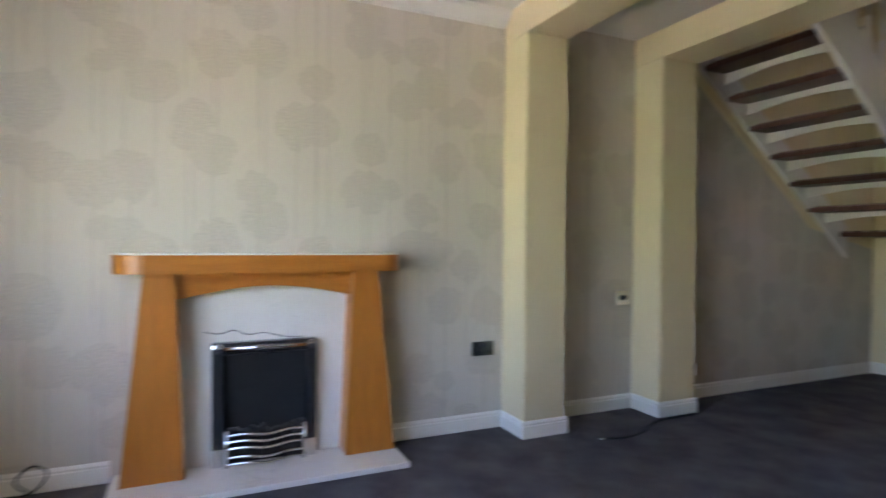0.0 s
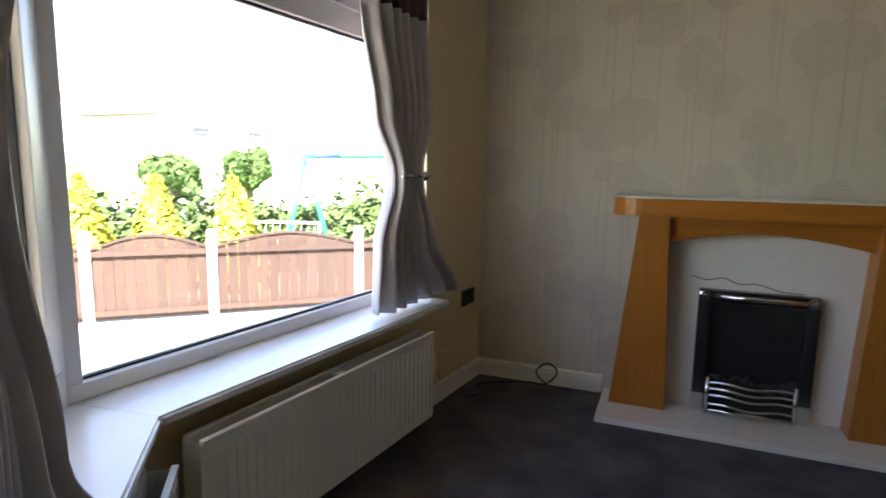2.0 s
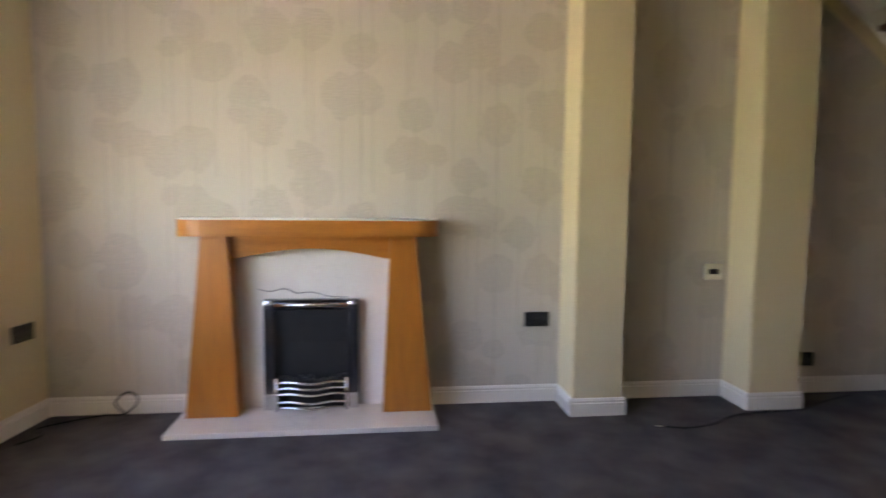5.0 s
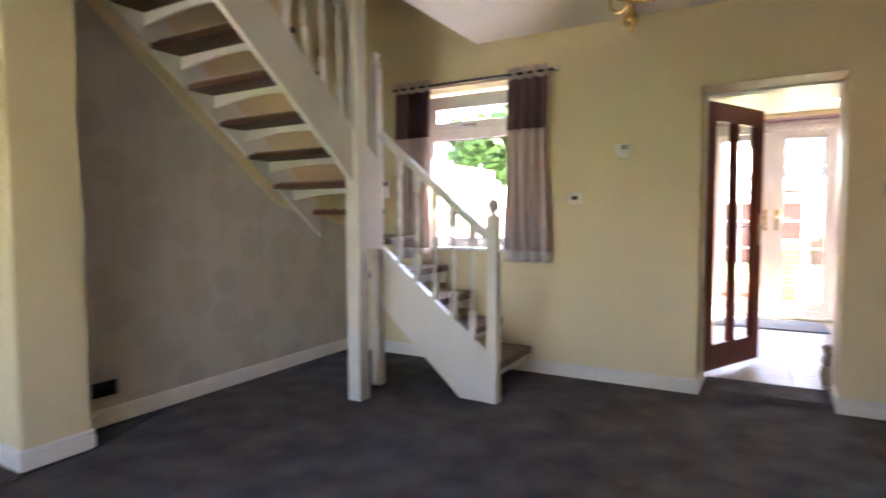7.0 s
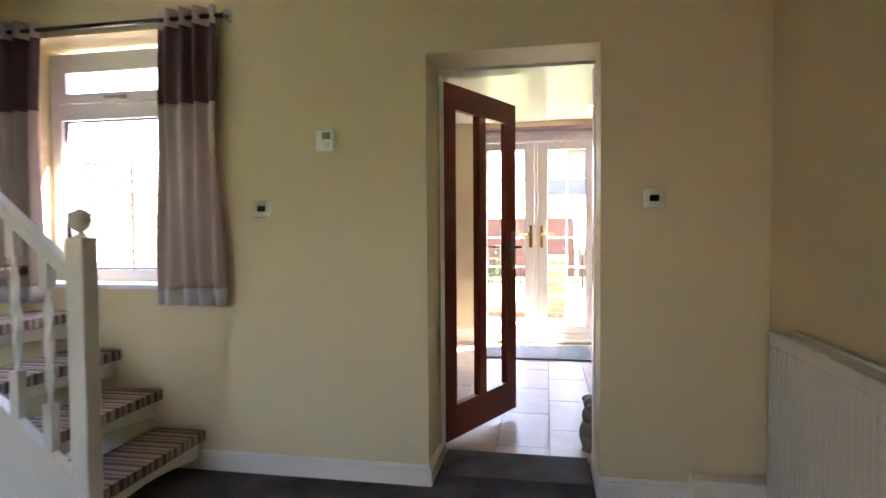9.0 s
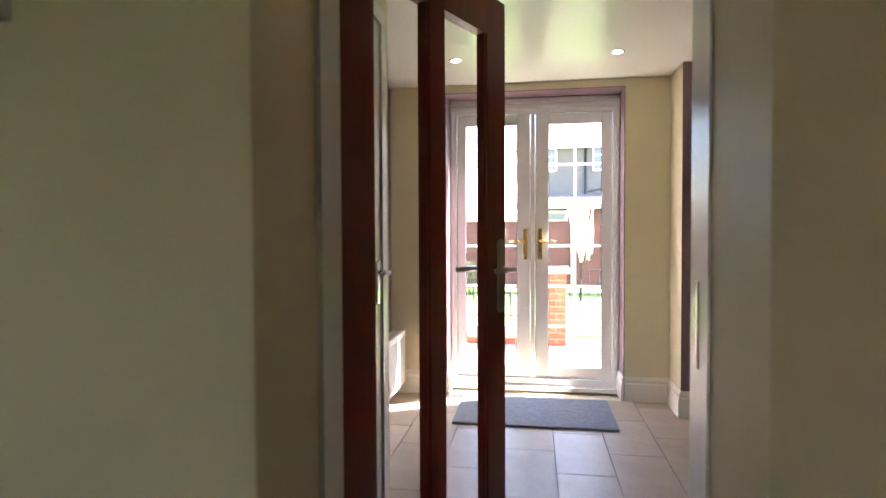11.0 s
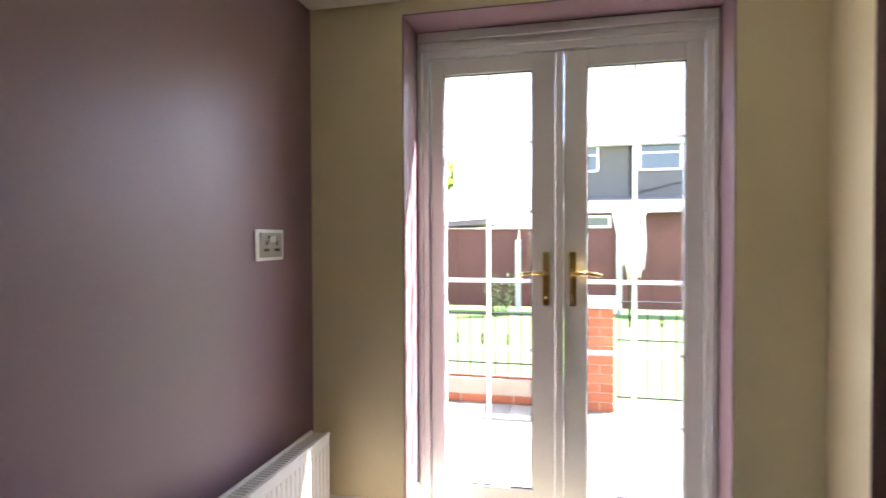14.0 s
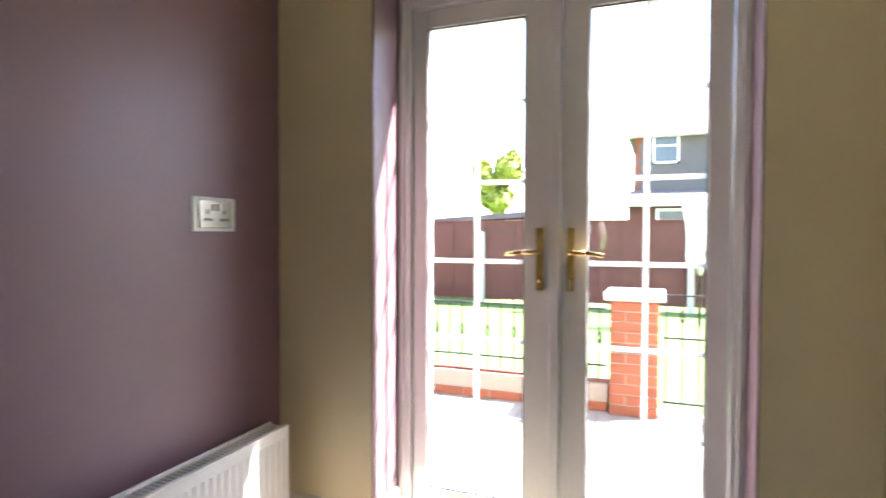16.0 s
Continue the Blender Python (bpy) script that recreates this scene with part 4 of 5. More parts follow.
for y0, y1, g0, g1, hs in ((-3.378, -2.795, -3.274, -2.862, 1), (-4.005, -3.418, -3.930, -3.520, -1)):
    part("leaf", boxes((10.405, 10.465, y0, g0, 0.09, 2.18), (10.405, 10.465, g1, y1, 0.09, 2.18), (10.405, 10.465, g0, g1, 0.09, 0.172), (10.405, 10.465, g0, g1, 2.104, 2.18), bevel=0.006), M_UPVC, fd)
    part("gasket", boxes((10.412, 10.418, g0 - 0.004, g0 + 0.005, 0.17, 2.106), (10.412, 10.418, g1 - 0.005, g1 + 0.004, 0.17, 2.106), (10.412, 10.418, g0 + 0.005, g1 - 0.005, 2.099, 2.106), (10.412, 10.418, g0 + 0.005, g1 - 0.005, 0.17, 0.177)), M_RUBBER, fd)
    p = part("pane", boxes((10.426, 10.430, g0 - 0.002, g1 + 0.002, 0.170, 2.106)), M_GLASS, fd)
    p.visible_shadow = False
    p = part("pane", boxes((10.450, 10.454, g0 - 0.002, g1 + 0.002, 0.170, 2.106)), M_GLASS, fd)
    p.visible_shadow = False
    gm = (g0 + g1) / 2
    part("glazing_bar", boxes((10.433, 10.447, gm - 0.009, gm + 0.009, 0.172, 2.104), bevel=0.004), M_BAR, fd)
    for k in range(1, 6):
        z = 0.172 + 1.932 * k / 6
        part("glazing_bar", boxes((10.434, 10.446, g0, g1, z - 0.009, z + 0.009), bevel=0.004), M_BAR, fd)
    hy = (y0 + 0.04) if hs > 0 else (y1 - 0.038)
    part("handle_plate", boxes((10.396, 10.405, hy - 0.015, hy + 0.015, 1.03, 1.275), bevel=0.004), M_BRASS, fd, "polished brass handle plate")
    part("lever", rods(((10.397, hy, 1.178), (10.352, hy, 1.178), 0.0085), ((10.352, hy - hs * 0.006, 1.178), (10.352, hy + hs * 0.06, 1.181), 0.0095), ((10.352, hy + hs * 0.06, 1.181), (10.362, hy + hs * 0.125, 1.171), 0.0095, 0.0085)), M_BRASS, fd, "brass lever", smooth=True)
    part("lock", rods(((10.397, hy, 1.072), (10.386, hy, 1.072), 0.010)), M_BRASS, fd, smooth=True)
    for sz in (1.045, 1.26):
        part("screw", rods(((10.397, hy, sz), (10.3945, hy, sz), 0.004)), M_BRASS, fd)
    if hs < 0:
        part("key", boxes((10.360, 10.386, hy - 0.0015, hy + 0.0015, 1.066, 1.078), (10.352, 10.362, hy - 0.002, hy + 0.002, 1.040, 1.082)), M_STEEL, fd, "small steel key in the lock")
part("astragal", boxes((10.39, 10.455, -3.416, -3.380, 0.09, 2.18), bevel=0.006), M_UPVC, fd)
part("sill", boxes((10.33, 10.385, -4.056, -2.742, 0.0, 0.03), bevel=0.004), M_UPVC, fd)

# ---- kitchen: cupboard door, radiator, mat, dog ----
cd = thing("door_3", 7.65, -2.8, 0, "white painted four panel cupboard door", "door", kind="structure")
y = -2.795
part("leaf", boxes((7.275, 8.025, y, y + 0.02, 0.01, 2.055)), M_WHITE, cd)
part("rail", boxes((7.275, 7.375, y - 0.014, y, 0.01, 2.055), (7.625, 7.675, y - 0.014, y, 0.22, 0.955), (7.625, 7.675, y - 0.014, y, 1.13, 1.93), (7.925, 8.025, y - 0.014, y, 0.01, 2.055), (7.375, 7.925, y - 0.014, y, 1.93, 2.055), (7.375, 7.925, y - 0.014, y, 0.955, 1.13), (7.375, 7.925, y - 0.014, y, 0.01, 0.22), bevel=0.003), M_WHITE, cd)
for a, b, c, g in ((7.40, 7.60, 1.16, 1.90), (7.70, 7.90, 1.16, 1.90), (7.40, 7.60, 0.25, 0.93), (7.70, 7.90, 0.25, 0.93)):
    part("panel", boxes((a, b, y - 0.009, y, c, g), bevel=0.006), M_WHITE, cd)
part("handle_plate", boxes((7.955, 7.995, y - 0.022, y - 0.014, 0.97, 1.135), bevel=0.002), M_CHROME, cd)
part("lever", rods(((7.975, y - 0.02, 1.09), (7.975, y - 0.06, 1.09), 0.009), ((7.98, y - 0.06, 1.09), (7.865, y - 0.062, 1.09), 0.009)), M_CHROME, cd, smooth=True)
part("architrave", boxes((8.03, 8.09, -2.818, -2.8, 0.0, 2.12), (7.21, 7.27, -2.818, -2.8, 0.0, 2.12), (7.27, 8.03, -2.818, -2.8, 2.06, 2.12)), M_WHITE, cd)
radiator("radiator", 1.10, 0.385, pose(10.021, KN - 0.052, 0.115, 0, 0, 180), "short white convector radiator under the mauve wall", depth=0.085)
mt = bmesh.new()
add_box(mt, 9.46, 10.10, -3.935, -2.878, KF + 0.001, KF + 0.016)
bmesh.ops.bevel(mt, geom=mt.edges[:], offset=0.005, segments=2, affect="EDGES")
tagged(part("door_mat", mt, M_MAT), "blue grey pile mat on the tiles by the doors", "mat")
dog = bmesh.new()
for cx, cz, sx, sy, sz in ((0, 0.09, 0.055, 0.06, 0.09), (0, 0.19, 0.045, 0.045, 0.06), (-0.02, 0.265, 0.042, 0.038, 0.04), (-0.06, 0.255, 0.03, 0.022, 0.02), (0.01, 0.28, 0.012, 0.045, 0.025), (-0.035, 0.05, 0.02, 0.05, 0.05), (-0.04, 0.012, 0.04, 0.05, 0.012)):
    bmesh.ops.create_uvsphere(dog, u_segments=14, v_segments=9, radius=1, matrix=Matrix.LocRotScale((7.33 + cx, -3.775 + 0.03, KF + cz), None, (sx, sy, sz)))
tagged(part("dog_statue", dog, M_STONE, smooth=True), "small grey resin dog figure sitting on the tiles", "statue")

# ---- wall plates and small fittings ----
plate("power_socket", (2.725, -0.001, 0.498), 0, 0.147, 0.088, M_PEWTER, "dark chrome double socket on the papered wall", "socket")
plate("tv_socket", (3.83, -0.001, 0.778), 0, 0.13, 0.10, M_CHROME, "brushed steel aerial plate between the piers", "socket", "switch")
plate("power_socket", (4.46, -0.001, 0.217), 0, 0.147, 0.088, M_PEWTER, "dark chrome double socket under the stairs", "socket")
sw = plate("power_socket", (0, 0, 0), 0, 0.147, 0.088, M_PEWTER, "dark chrome socket on the front wall", "socket")
sw.matrix_basis = FW @ pose(0.165, 0.001, 0.498, 0, 0, 180)
plate("light_switch", (RX - 0.001, -2.105, 1.342), -90, 0.088, 0.088, M_CHROME, "chrome switch plate with black insert", "switch", "switch")
plate("light_switch", (RX - 0.001, -3.973, 1.364), -90, 0.088, 0.088, M_CHROME, "chrome light switch beside the doorway", "switch", "switch")
ks = plate("power_socket", (9.782, KN - 0.006, 1.315), 0, 0.155, 0.095, M_STEEL, "brushed steel double socket with white surround", "socket")
part("surround", boxes((-0.10, 0.10, -0.001, 0.005, -0.06, 0.06), bevel=0.002), M_PLASTIC, ks).matrix_parent_inverse = Matrix()
tm = thing("thermostat", RX, -2.45, 1.667, "white plastic room thermostat with grey display", "thermostat")
part("case", boxes((RX - 0.028, RX, -2.495, -2.405, 1.617, 1.717), bevel=0.005), M_PLASTIC, tm)
part("display", boxes((RX - 0.030, RX - 0.0275, -2.482, -2.44, 1.672, 1.705)), M_LCD, tm)
dl = part("dial", lathe([(0.014, 0), (0.014, 0.006), (0.01, 0.008)], at=(0, 0, 0)), M_PLASTIC, tm, smooth=True)
dl.matrix_parent_inverse = Matrix()
dl.matrix_basis = tm.matrix_basis.inverted() @ pose(RX - 0.028, -2.458, 1.645, 0, -90, 0)
tagged(part("pipe_boxing", boxes((RX - 0.10, RX - 0.017, -4.44, -4.12, 0.0, 0.155), bevel=0.004), M_WHITE), "white boxed pipe casing at the skirting", "pipe boxing")
tagged(tube("cable", smooth_line([(3.30, -0.47, 0.008), (3.42, -0.50, 0.008), (3.60, -0.46, 0.008), (3.72, -0.38, 0.008), (3.88, -0.33, 0.008), (4.20, -0.31, 0.008), (4.40, -0.22, 0.008), (4.75, -0.09, 0.008)]), 0.005, M_BLACK), "black aerial cable lying on the carpet", "cable")
tagged(part("cable_plug", rods(((3.255, -0.468, 0.008), (3.30, -0.47, 0.008), 0.006)), M_CHROME, smooth=True), "metal aerial plug at the cable's end", "plug")
tagged(tube("cable", smooth_line([(0.06, -0.40, 0.008), (0.12, -0.30, 0.008), (0.06, -0.22, 0.012), (0.16, -0.12, 0.008), (0.30, -0.05, 0.01), (0.42, -0.06, 0.02), (0.48, -0.04, 0.09), (0.42, -0.03, 0.13), (0.36, -0.04, 0.07), (0.44, -0.07, 0.012)]), 0.005, M_BLACK), "black cable looped in the corner on the carpet", "cable")
tagged(part("phone_box", boxes((0.42, 0.49, 0.0, 0.03, 0.13, 0.27), bevel=0.006, m=FW), M_CREAM), "cream painted cable box on the front wall", "cable box")
# brass pendant light
pl = thing("ceiling_light", 5.43, -2.75, CH, "brass ceiling light with curved arms", "ceiling light")
part("rose", lathe([(0.055, -0.03), (0.06, -0.008), (0.06, -0.001)], at=(5.43, -2.75, CH)), M_BRASS, pl, smooth=True)
part("stem", rods(((5.43, -2.75, 2.19), (5.43, -2.75, CH - 0.03), 0.012)), M_BRASS, pl, smooth=True)
part("finial", lathe([(0.003, 0), (0.012, 0.008), (0.008, 0.02), (0.03, 0.04), (0.038, 0.06), (0.03, 0.085), (0.014, 0.11), (0.014, 0.15)], at=(5.43, -2.75, 2.07)), M_BRASS, pl, smooth=True)
for k in range(3):
    a = k * 2.094 + 0.6
    dx, dy = math.cos(a), math.sin(a)
    tube("arm", smooth_line([(5.43, -2.75, 2.22), (5.43 + 0.12 * dx, -2.75 + 0.12 * dy, 2.21), (5.43 + 0.24 * dx, -2.75 + 0.24 * dy, 2.27), (5.43 + 0.26 * dx, -2.75 + 0.26 * dy, 2.36)]), 0.007, M_BRASS, pl)
    part("cup", lathe([(0.012, 0), (0.03, 0.012), (0.034, 0.03)], at=(5.43 + 0.26 * dx, -2.75 + 0.26 * dy, 2.35)), M_BRASS, pl, smooth=True)
    part("shade", lathe([(0.03, 0), (0.055, 0.04), (0.06, 0.08), (0.075, 0.12), (0.07, 0.12), (0.055, 0.08), (0.05, 0.04), (0.026, 0.004)], at=(5.43 + 0.26 * dx, -2.75 + 0.26 * dy, 2.38)), M_PLASTIC, pl, "white glass shade", smooth=True)
for sy in (-2.905, -3.922):
    sp = thing("ceiling_spotlight", 9.525, sy, KC, "small recessed brass ceiling spotlight", "spotlight", "kitchen spotlights")
    part("rim", lathe([(0.03, -0.004), (0.042, -0.003), (0.042, 0.0), (0.03, 0.0)], at=(9.525, sy, KC - 0.001)), M_STEEL, sp, smooth=True)
    part("lens", lathe([(0.028, -0.006), (0.028, -0.001)], at=(9.525, sy, KC)), M_LAMPGLOW, sp)

# ---- outside ----
structure("ground", boxes((-900, 900, -900, 900, -0.9, -0.5)), M_GRASS, "grass ground reaching the horizon", "ground")
structure("driveway", boxes((-7.5, -0.6, -9, 6, -0.498, -0.47)), M_GRAVEL, "pale gravel front garden", "driveway")
structure("lawn", boxes((12.72, 60, -30, 30, -0.6, -0.07)), M_GRASS, "sunlit rear lawn", "lawn")
structure("side_path", boxes((KX, 10.49, KN + 0.25, 12, -0.6, -0.1)), M_CONC, "pale concrete side path", "path")


def leaf_bm(rnd, count, shape, size):
    """Small leaf quads over a shape that gives (point, outward)."""
    vs, fs = [], []
    for i in range(count):
        p, o = shape(rnd)
        q = (o + Vector((rnd.gauss(0, 0.5), rnd.gauss(0, 0.5), rnd.gauss(0, 0.5)))).normalized()
        a = q.orthogonal().normalized()
        a.rotate(Matrix.Rotation(rnd.random() * 6.28, 3, q))
        b = q.cross(a)
        s = size * (0.6 + 0.8 * rnd.random())
        k = len(vs)
        vs += [p - a * s, p + b * s * 0.5, p + a * s, p - b * s * 0.5]
        fs.append((k, k + 1, k + 2, k + 3))
    bm = bmesh.new()
    bv = [bm.verts.new(v) for v in vs]
    for f in fs:
        bm.faces.new([bv[i] for i in f])
    return bm


def hedge(a, b, z0, h, w, seed, count=15000):
    a, b = Vector((*a, 0)), Vector((*b, 0))
    d = b - a
    side = Vector((-d.y, d.x, 0)).normalized()

    def shape(r):
        t, u, v = r.random(), r.uniform(-1, 1), r.random()
        o = (side * u + Vector((0, 0, v * v))).normalized()
        wob = 1 + 0.12 * math.sin(t * 31) + 0.1 * r.gauss(0, 1)
        return a + d * t + side * (w * (1 if u > 0 else -1) * max(abs(u), 0.55) * wob * 0.5) + Vector((0, 0, z0 + h * v * wob)), o

    e = thing("hedge", *((a + b) / 2)[:2], z0, "clipped green privet hedge along the boundary", "hedge", kind="stuff")
    part("foliage", leaf_bm(random.Random(seed), count, shape, 0.085), M_LEAF, e)


def conifer(x, y, z0, h, r, seed, material=M_GOLD):
    def shape(q):
        t = q.random() ** 0.8
        a = q.random() * 6.283
        rr = r * (1 - t) ** 0.7 * (0.7 + 0.35 * q.random()) * (1 + 0.15 * math.sin(a * 5 + t * 9))
        return Vector((x + rr * math.cos(a), y + rr * math.sin(a), z0 + 0.08 + h * t)), Vector((math.cos(a), math.sin(a), 0.6)).normalized()

    e = thing("conifer", x, y, z0, "golden yellow conical conifer behind the fence", "conifer", "golden conifers")
    part("trunk", rods(((x, y, z0), (x, y, z0 + h * 0.7), 0.05, 0.015)), M_BARK, e)
    part("crown", leaf_bm(random.Random(seed), 3000, shape, 0.07), material, e)


def tree(x, y, z0, h, r, seed, material=M_LEAF, label="broad green garden tree"):
    e = thing("tree", x, y, z0, label, "tree")
    q = random.Random(seed)
    bm = bmesh.new()
    add_rod(bm, (x, y, z0), (x, y, z0 + h * 0.55), 0.16, 0.09)
    hubs = []
    for i in range(9):
        a = i * 2.4
        p = Vector((x + r * 0.6 * math.cos(a) * q.uniform(0.5, 1), y + r * 0.6 * math.sin(a) * q.uniform(0.5, 1), z0 + h * q.uniform(0.55, 0.92)))
        add_rod(bm, (x, y, z0 + h * q.uniform(0.3, 0.5)), p, 0.06, 0.015, 7)
        hubs.append((p, r * q.uniform(0.32, 0.5)))
    part("trunk", bm, M_BARK, e)

    def shape(w):
        p, s = w.choice(hubs)
        o = Vector((w.gauss(0, 1), w.gauss(0, 1), w.gauss(0, 1))).normalized()
        return p + o * s * (0.55 + 0.5 * w.random()), o

    part("crown", leaf_bm(q, 5200, shape, 0.13), material, e)


# front boundary: concrete posts, arched panels of upright boards
F1, F2 = Vector((-4.6, 0.87, 0)), Vector((-3.7, 1.70, 0))
FD = (F2 - F1)
FD.normalize()
FG = Matrix.Translation((F1.x, F1.y, -0.5)) @ Matrix.Rotation(math.atan2(FD.y, FD.x), 4, "Z")
ff = thing("garden_fence", 0, 0, 0, "brown arched timber fence between pale concrete posts", "fence")
POSTS = (-2.44, -1.22, 0.0, 1.22, 2.87, 4.5)
for k, u0 in enumerate(POSTS):
    part("post", boxes((u0 - 0.05, u0 + 0.05, -0.05, 0.05, 0, 1.0), bevel=0.008), M_CONC, ff, "pale concrete post")
    if k == 5:
        break
    FS = POSTS[k + 1] - u0
    n = 11 if FS < 1.4 else 14
    wv = (FS - 0.10) / n
    for i in range(n):
        h = 0.80 + 0.14 * math.sin(math.pi * (i + 0.5) / n)
        u = u0 + 0.05 + i * wv
        part("board", boxes((u, u + wv - 0.004, -0.009 + 0.004 * (i % 2), 0.009 + 0.004 * (i % 2), 0.06, h)), M_FENCE, ff)
    pts = [(u0 + 0.05 + (FS - 0.1) * i / 16, 0.80 + 0.14 * math.sin(math.pi * i / 16)) for i in range(17)]
    part("capping", prism(pts + [(u, v + 0.025) for u, v in pts[::-1]], 0.05, "y", -0.025), M_FENCE, ff)
    for z in (0.10, 0.74):
        part("rail", boxes((u0 + 0.05, u0 + FS - 0.05, -0.045, -0.012, z, z + 0.05)), M_FENCE, ff)
ff.matrix_basis = FG
NV = Vector((-FD.y, FD.x, 0))


def off(s, n):
    p = F1 + FD * s + NV * n
    return p.x, p.y


hedge(off(-6, 2.6), off(9, 2.6), -0.5, 1.15, 0.7, 11)
for i, (s, n) in enumerate(((-0.33, 1.5), (0.52, 1.5), (1.47, 1.4))):
    conifer(*off(s, n), -0.5, 1.45, 0.44, 20 + i)
tree(*off(-0.15, 12.0), -0.5, 1.9, 0.95, 31)
tree(*off(2.0, 12), -0.5, 2.3, 0.8, 32, label="thin leaved garden tree")
sw = thing("swing_frame", *off(2.3, 1.9), -0.5, "green tubular garden swing frame", "swing")
for a, b in ((2.10, 2.47), (2.93, 2.50)):
    part("leg", rods(((*off(a, 1.9), -0.5), (*off(b, 1.9), 1.35), 0.04)), M_GREEN, sw, smooth=True)
part("crossbar", rods(((*off(2.46, 1.9), 1.36), (*off(4.6, 2.1), 1.40), 0.035)), M_GREEN, sw, smooth=True)
part("cap", rods(((*off(2.62, 1.88), 1.37), (*off(3.0, 1.88), 1.40), 0.05)), M_BLUE, sw, "blue plastic joint", smooth=True)
gl = thing("goal_net", *off(2.1, 1.6), -0.5, "white framed garden goal with netting", "goal")
part("frame", rods(((*off(1.75, 1.7), 0.42), (*off(2.65, 1.7), 0.38), 0.02), ((*off(1.75, 1.7), -0.5), (*off(1.75, 1.7), 0.42), 0.02), ((*off(2.65, 1.7), -0.5), (*off(2.65, 1.7), 0.38), 0.02)), M_PLASTIC, gl)
part("net", rods(*[((*off(1.80 + 0.1 * i, 1.7), 0.40), (*off(1.70 + 0.1 * i, 2.1), -0.5), 0.006, None, 5) for i in range(9)], *[((*off(1.75, 1.7 + 0.08 * i), 0.40 - 0.2 * i), (*off(2.65, 1.7 + 0.08 * i), 0.38 - 0.2 * i), 0.006, None, 5) for i in range(1, 5)]), M_PLASTIC, gl)


def car(x, y, z0, turn, material, label):
    e = thing("parked_car", 0, 0, 0, label, "car")
    side = [(-2.0, 0.35), (-2.05, 0.7), (-1.9, 0.9), (-1.3, 0.98), (-0.75, 1.40), (0.7, 1.42), (1.35, 1.0), (1.95, 0.88), (2.05, 0.6), (2.0, 0.3)]
    bm = prism(side, 1.7, "y", -0.85)
    bmesh.ops.bevel(bm, geom=bm.edges[:], offset=0.06, segments=2, affect="EDGES")
    part("body", bm, material, e)
    for sy in (-0.86, 0.84):
        part("side_window", prism([(-1.1, 1.0), (-0.68, 1.34), (0.62, 1.36), (1.1, 1.02)], 0.02, "y", sy), M_DKGLASS, e)
    part("rear_window", prism([(-0.7, 1.02), (0.7, 1.02), (0.6, 1.34), (-0.6, 1.34)], 0.02, "x", -1.12), M_DKGLASS, e)
    for cx in (-1.25, 1.3):
        for sy in (-0.8, 0.8):
            w = part("wheel", rods(((cx, sy - 0.1, 0.31), (cx, sy + 0.1, 0.31), 0.31, None, 20)), M_BLACK, e)
            part("rim", rods(((cx, sy - 0.105, 0.31), (cx, sy + 0.105, 0.31), 0.19, None, 16)), M_STEEL, w).matrix_parent_inverse = Matrix()
    e.matrix_basis = pose(x, y, z0, 0, 0, turn)


car(-17.5, 6.4, -0.5, 40, M_CARR, "red hatchback parked across the road")
car(-20.0, 9.6, -0.5, 40, M_CARB, "pale blue car parked across the road")
structure("road", boxes((-24, -13, -80, 80, -0.5, -0.492)), M_CONC, "pale sunlit road beyond the hedge", "road")


def house(x0, x1, y0, y1, z0, eave, ridge, wall, wins, face, label, chimney=True, hip=0.0):
    """A house block with a pitched roof (ridge along y); wins are (y0, y1, z0, z1) on its face at x = face."""
    e = thing("house", (x0 + x1) / 2, (y0 + y1) / 2, z0, label, "house")
    part("wall", boxes((x0, x1, y0, y1, z0, eave)), wall, e)
    xm = (x0 + x1) / 2
    rb = prism([(x0 - 0.35, eave - 0.05), (x1 + 0.35, eave - 0.05), (xm, ridge)], y1 - y0 + 0.5, "y", y0 - 0.25)
    for v in rb.verts:
        if hip and v.co.z > eave + 0.5 and v.co.y > y1:
            v.co.y -= hip
    part("roof", rb, M_ROOF, e)
    sgn = -1 if face == x0 else 1
    part("gutter", boxes((face + sgn * 0.02, face + sgn * 0.42, y0 - 0.2, y1 + 0.2, eave - 0.18, eave - 0.06)), M_WHITE, e)
    if chimney:
        part("chimney", boxes((xm - 0.3, xm + 0.3, y0 + 0.6, y0 + 1.3, ridge - 0.4, ridge + 0.7)), M_ROOF, e)
    for a, b, c, g in wins:
        w = part("window", boxes((face, face + sgn * 0.07, a, b, c, c + 0.08), (face, face + sgn * 0.07, a, b, g - 0.08, g), (face, face + sgn * 0.07, a, a + 0.08, c, g), (face, face + sgn * 0.07, b - 0.08, b, c, g),
                                 (face, face + sgn * 0.07, a + 0.08, b - 0.08, g - 0.42, g - 0.35)), M_UPVC, e)
        part("pane", boxes((face, face + sgn * 0.03, a + 0.08, b - 0.08, c + 0.08, g - 0.08)), M_DKGLASS, w).matrix_parent_inverse = Matrix()
    return e


rear_house = house(30, 38, -14, -2.82, -0.1, 4.93, 7.6, M_DASH, [(-4.35, -3.45, 3.8, 4.82), (-7.3, -5.78, 3.8, 4.85), (-12, -10, 3.8, 4.82)], 30, "grey pebbledashed house behind the rear fence", hip=3.2)
part("downpipe", rods(((29.93, -5.5, -0.1), (29.93, -5.5, 4.8), 0.045)), M_IRON, rear_house, smooth=True)
part("cable", rods(((29.95, -5.6, 2.95), (29.95, -9.5, 3.9), 0.02)), M_IRON, rear_house)
for i in range(9):
    part("quoin", boxes((29.985, 30.0, -3.05 + 0.08 * (i % 2), -2.82, 2.6 + i * 0.24, 2.82 + i * 0.24)), M_BRICK, rear_house)
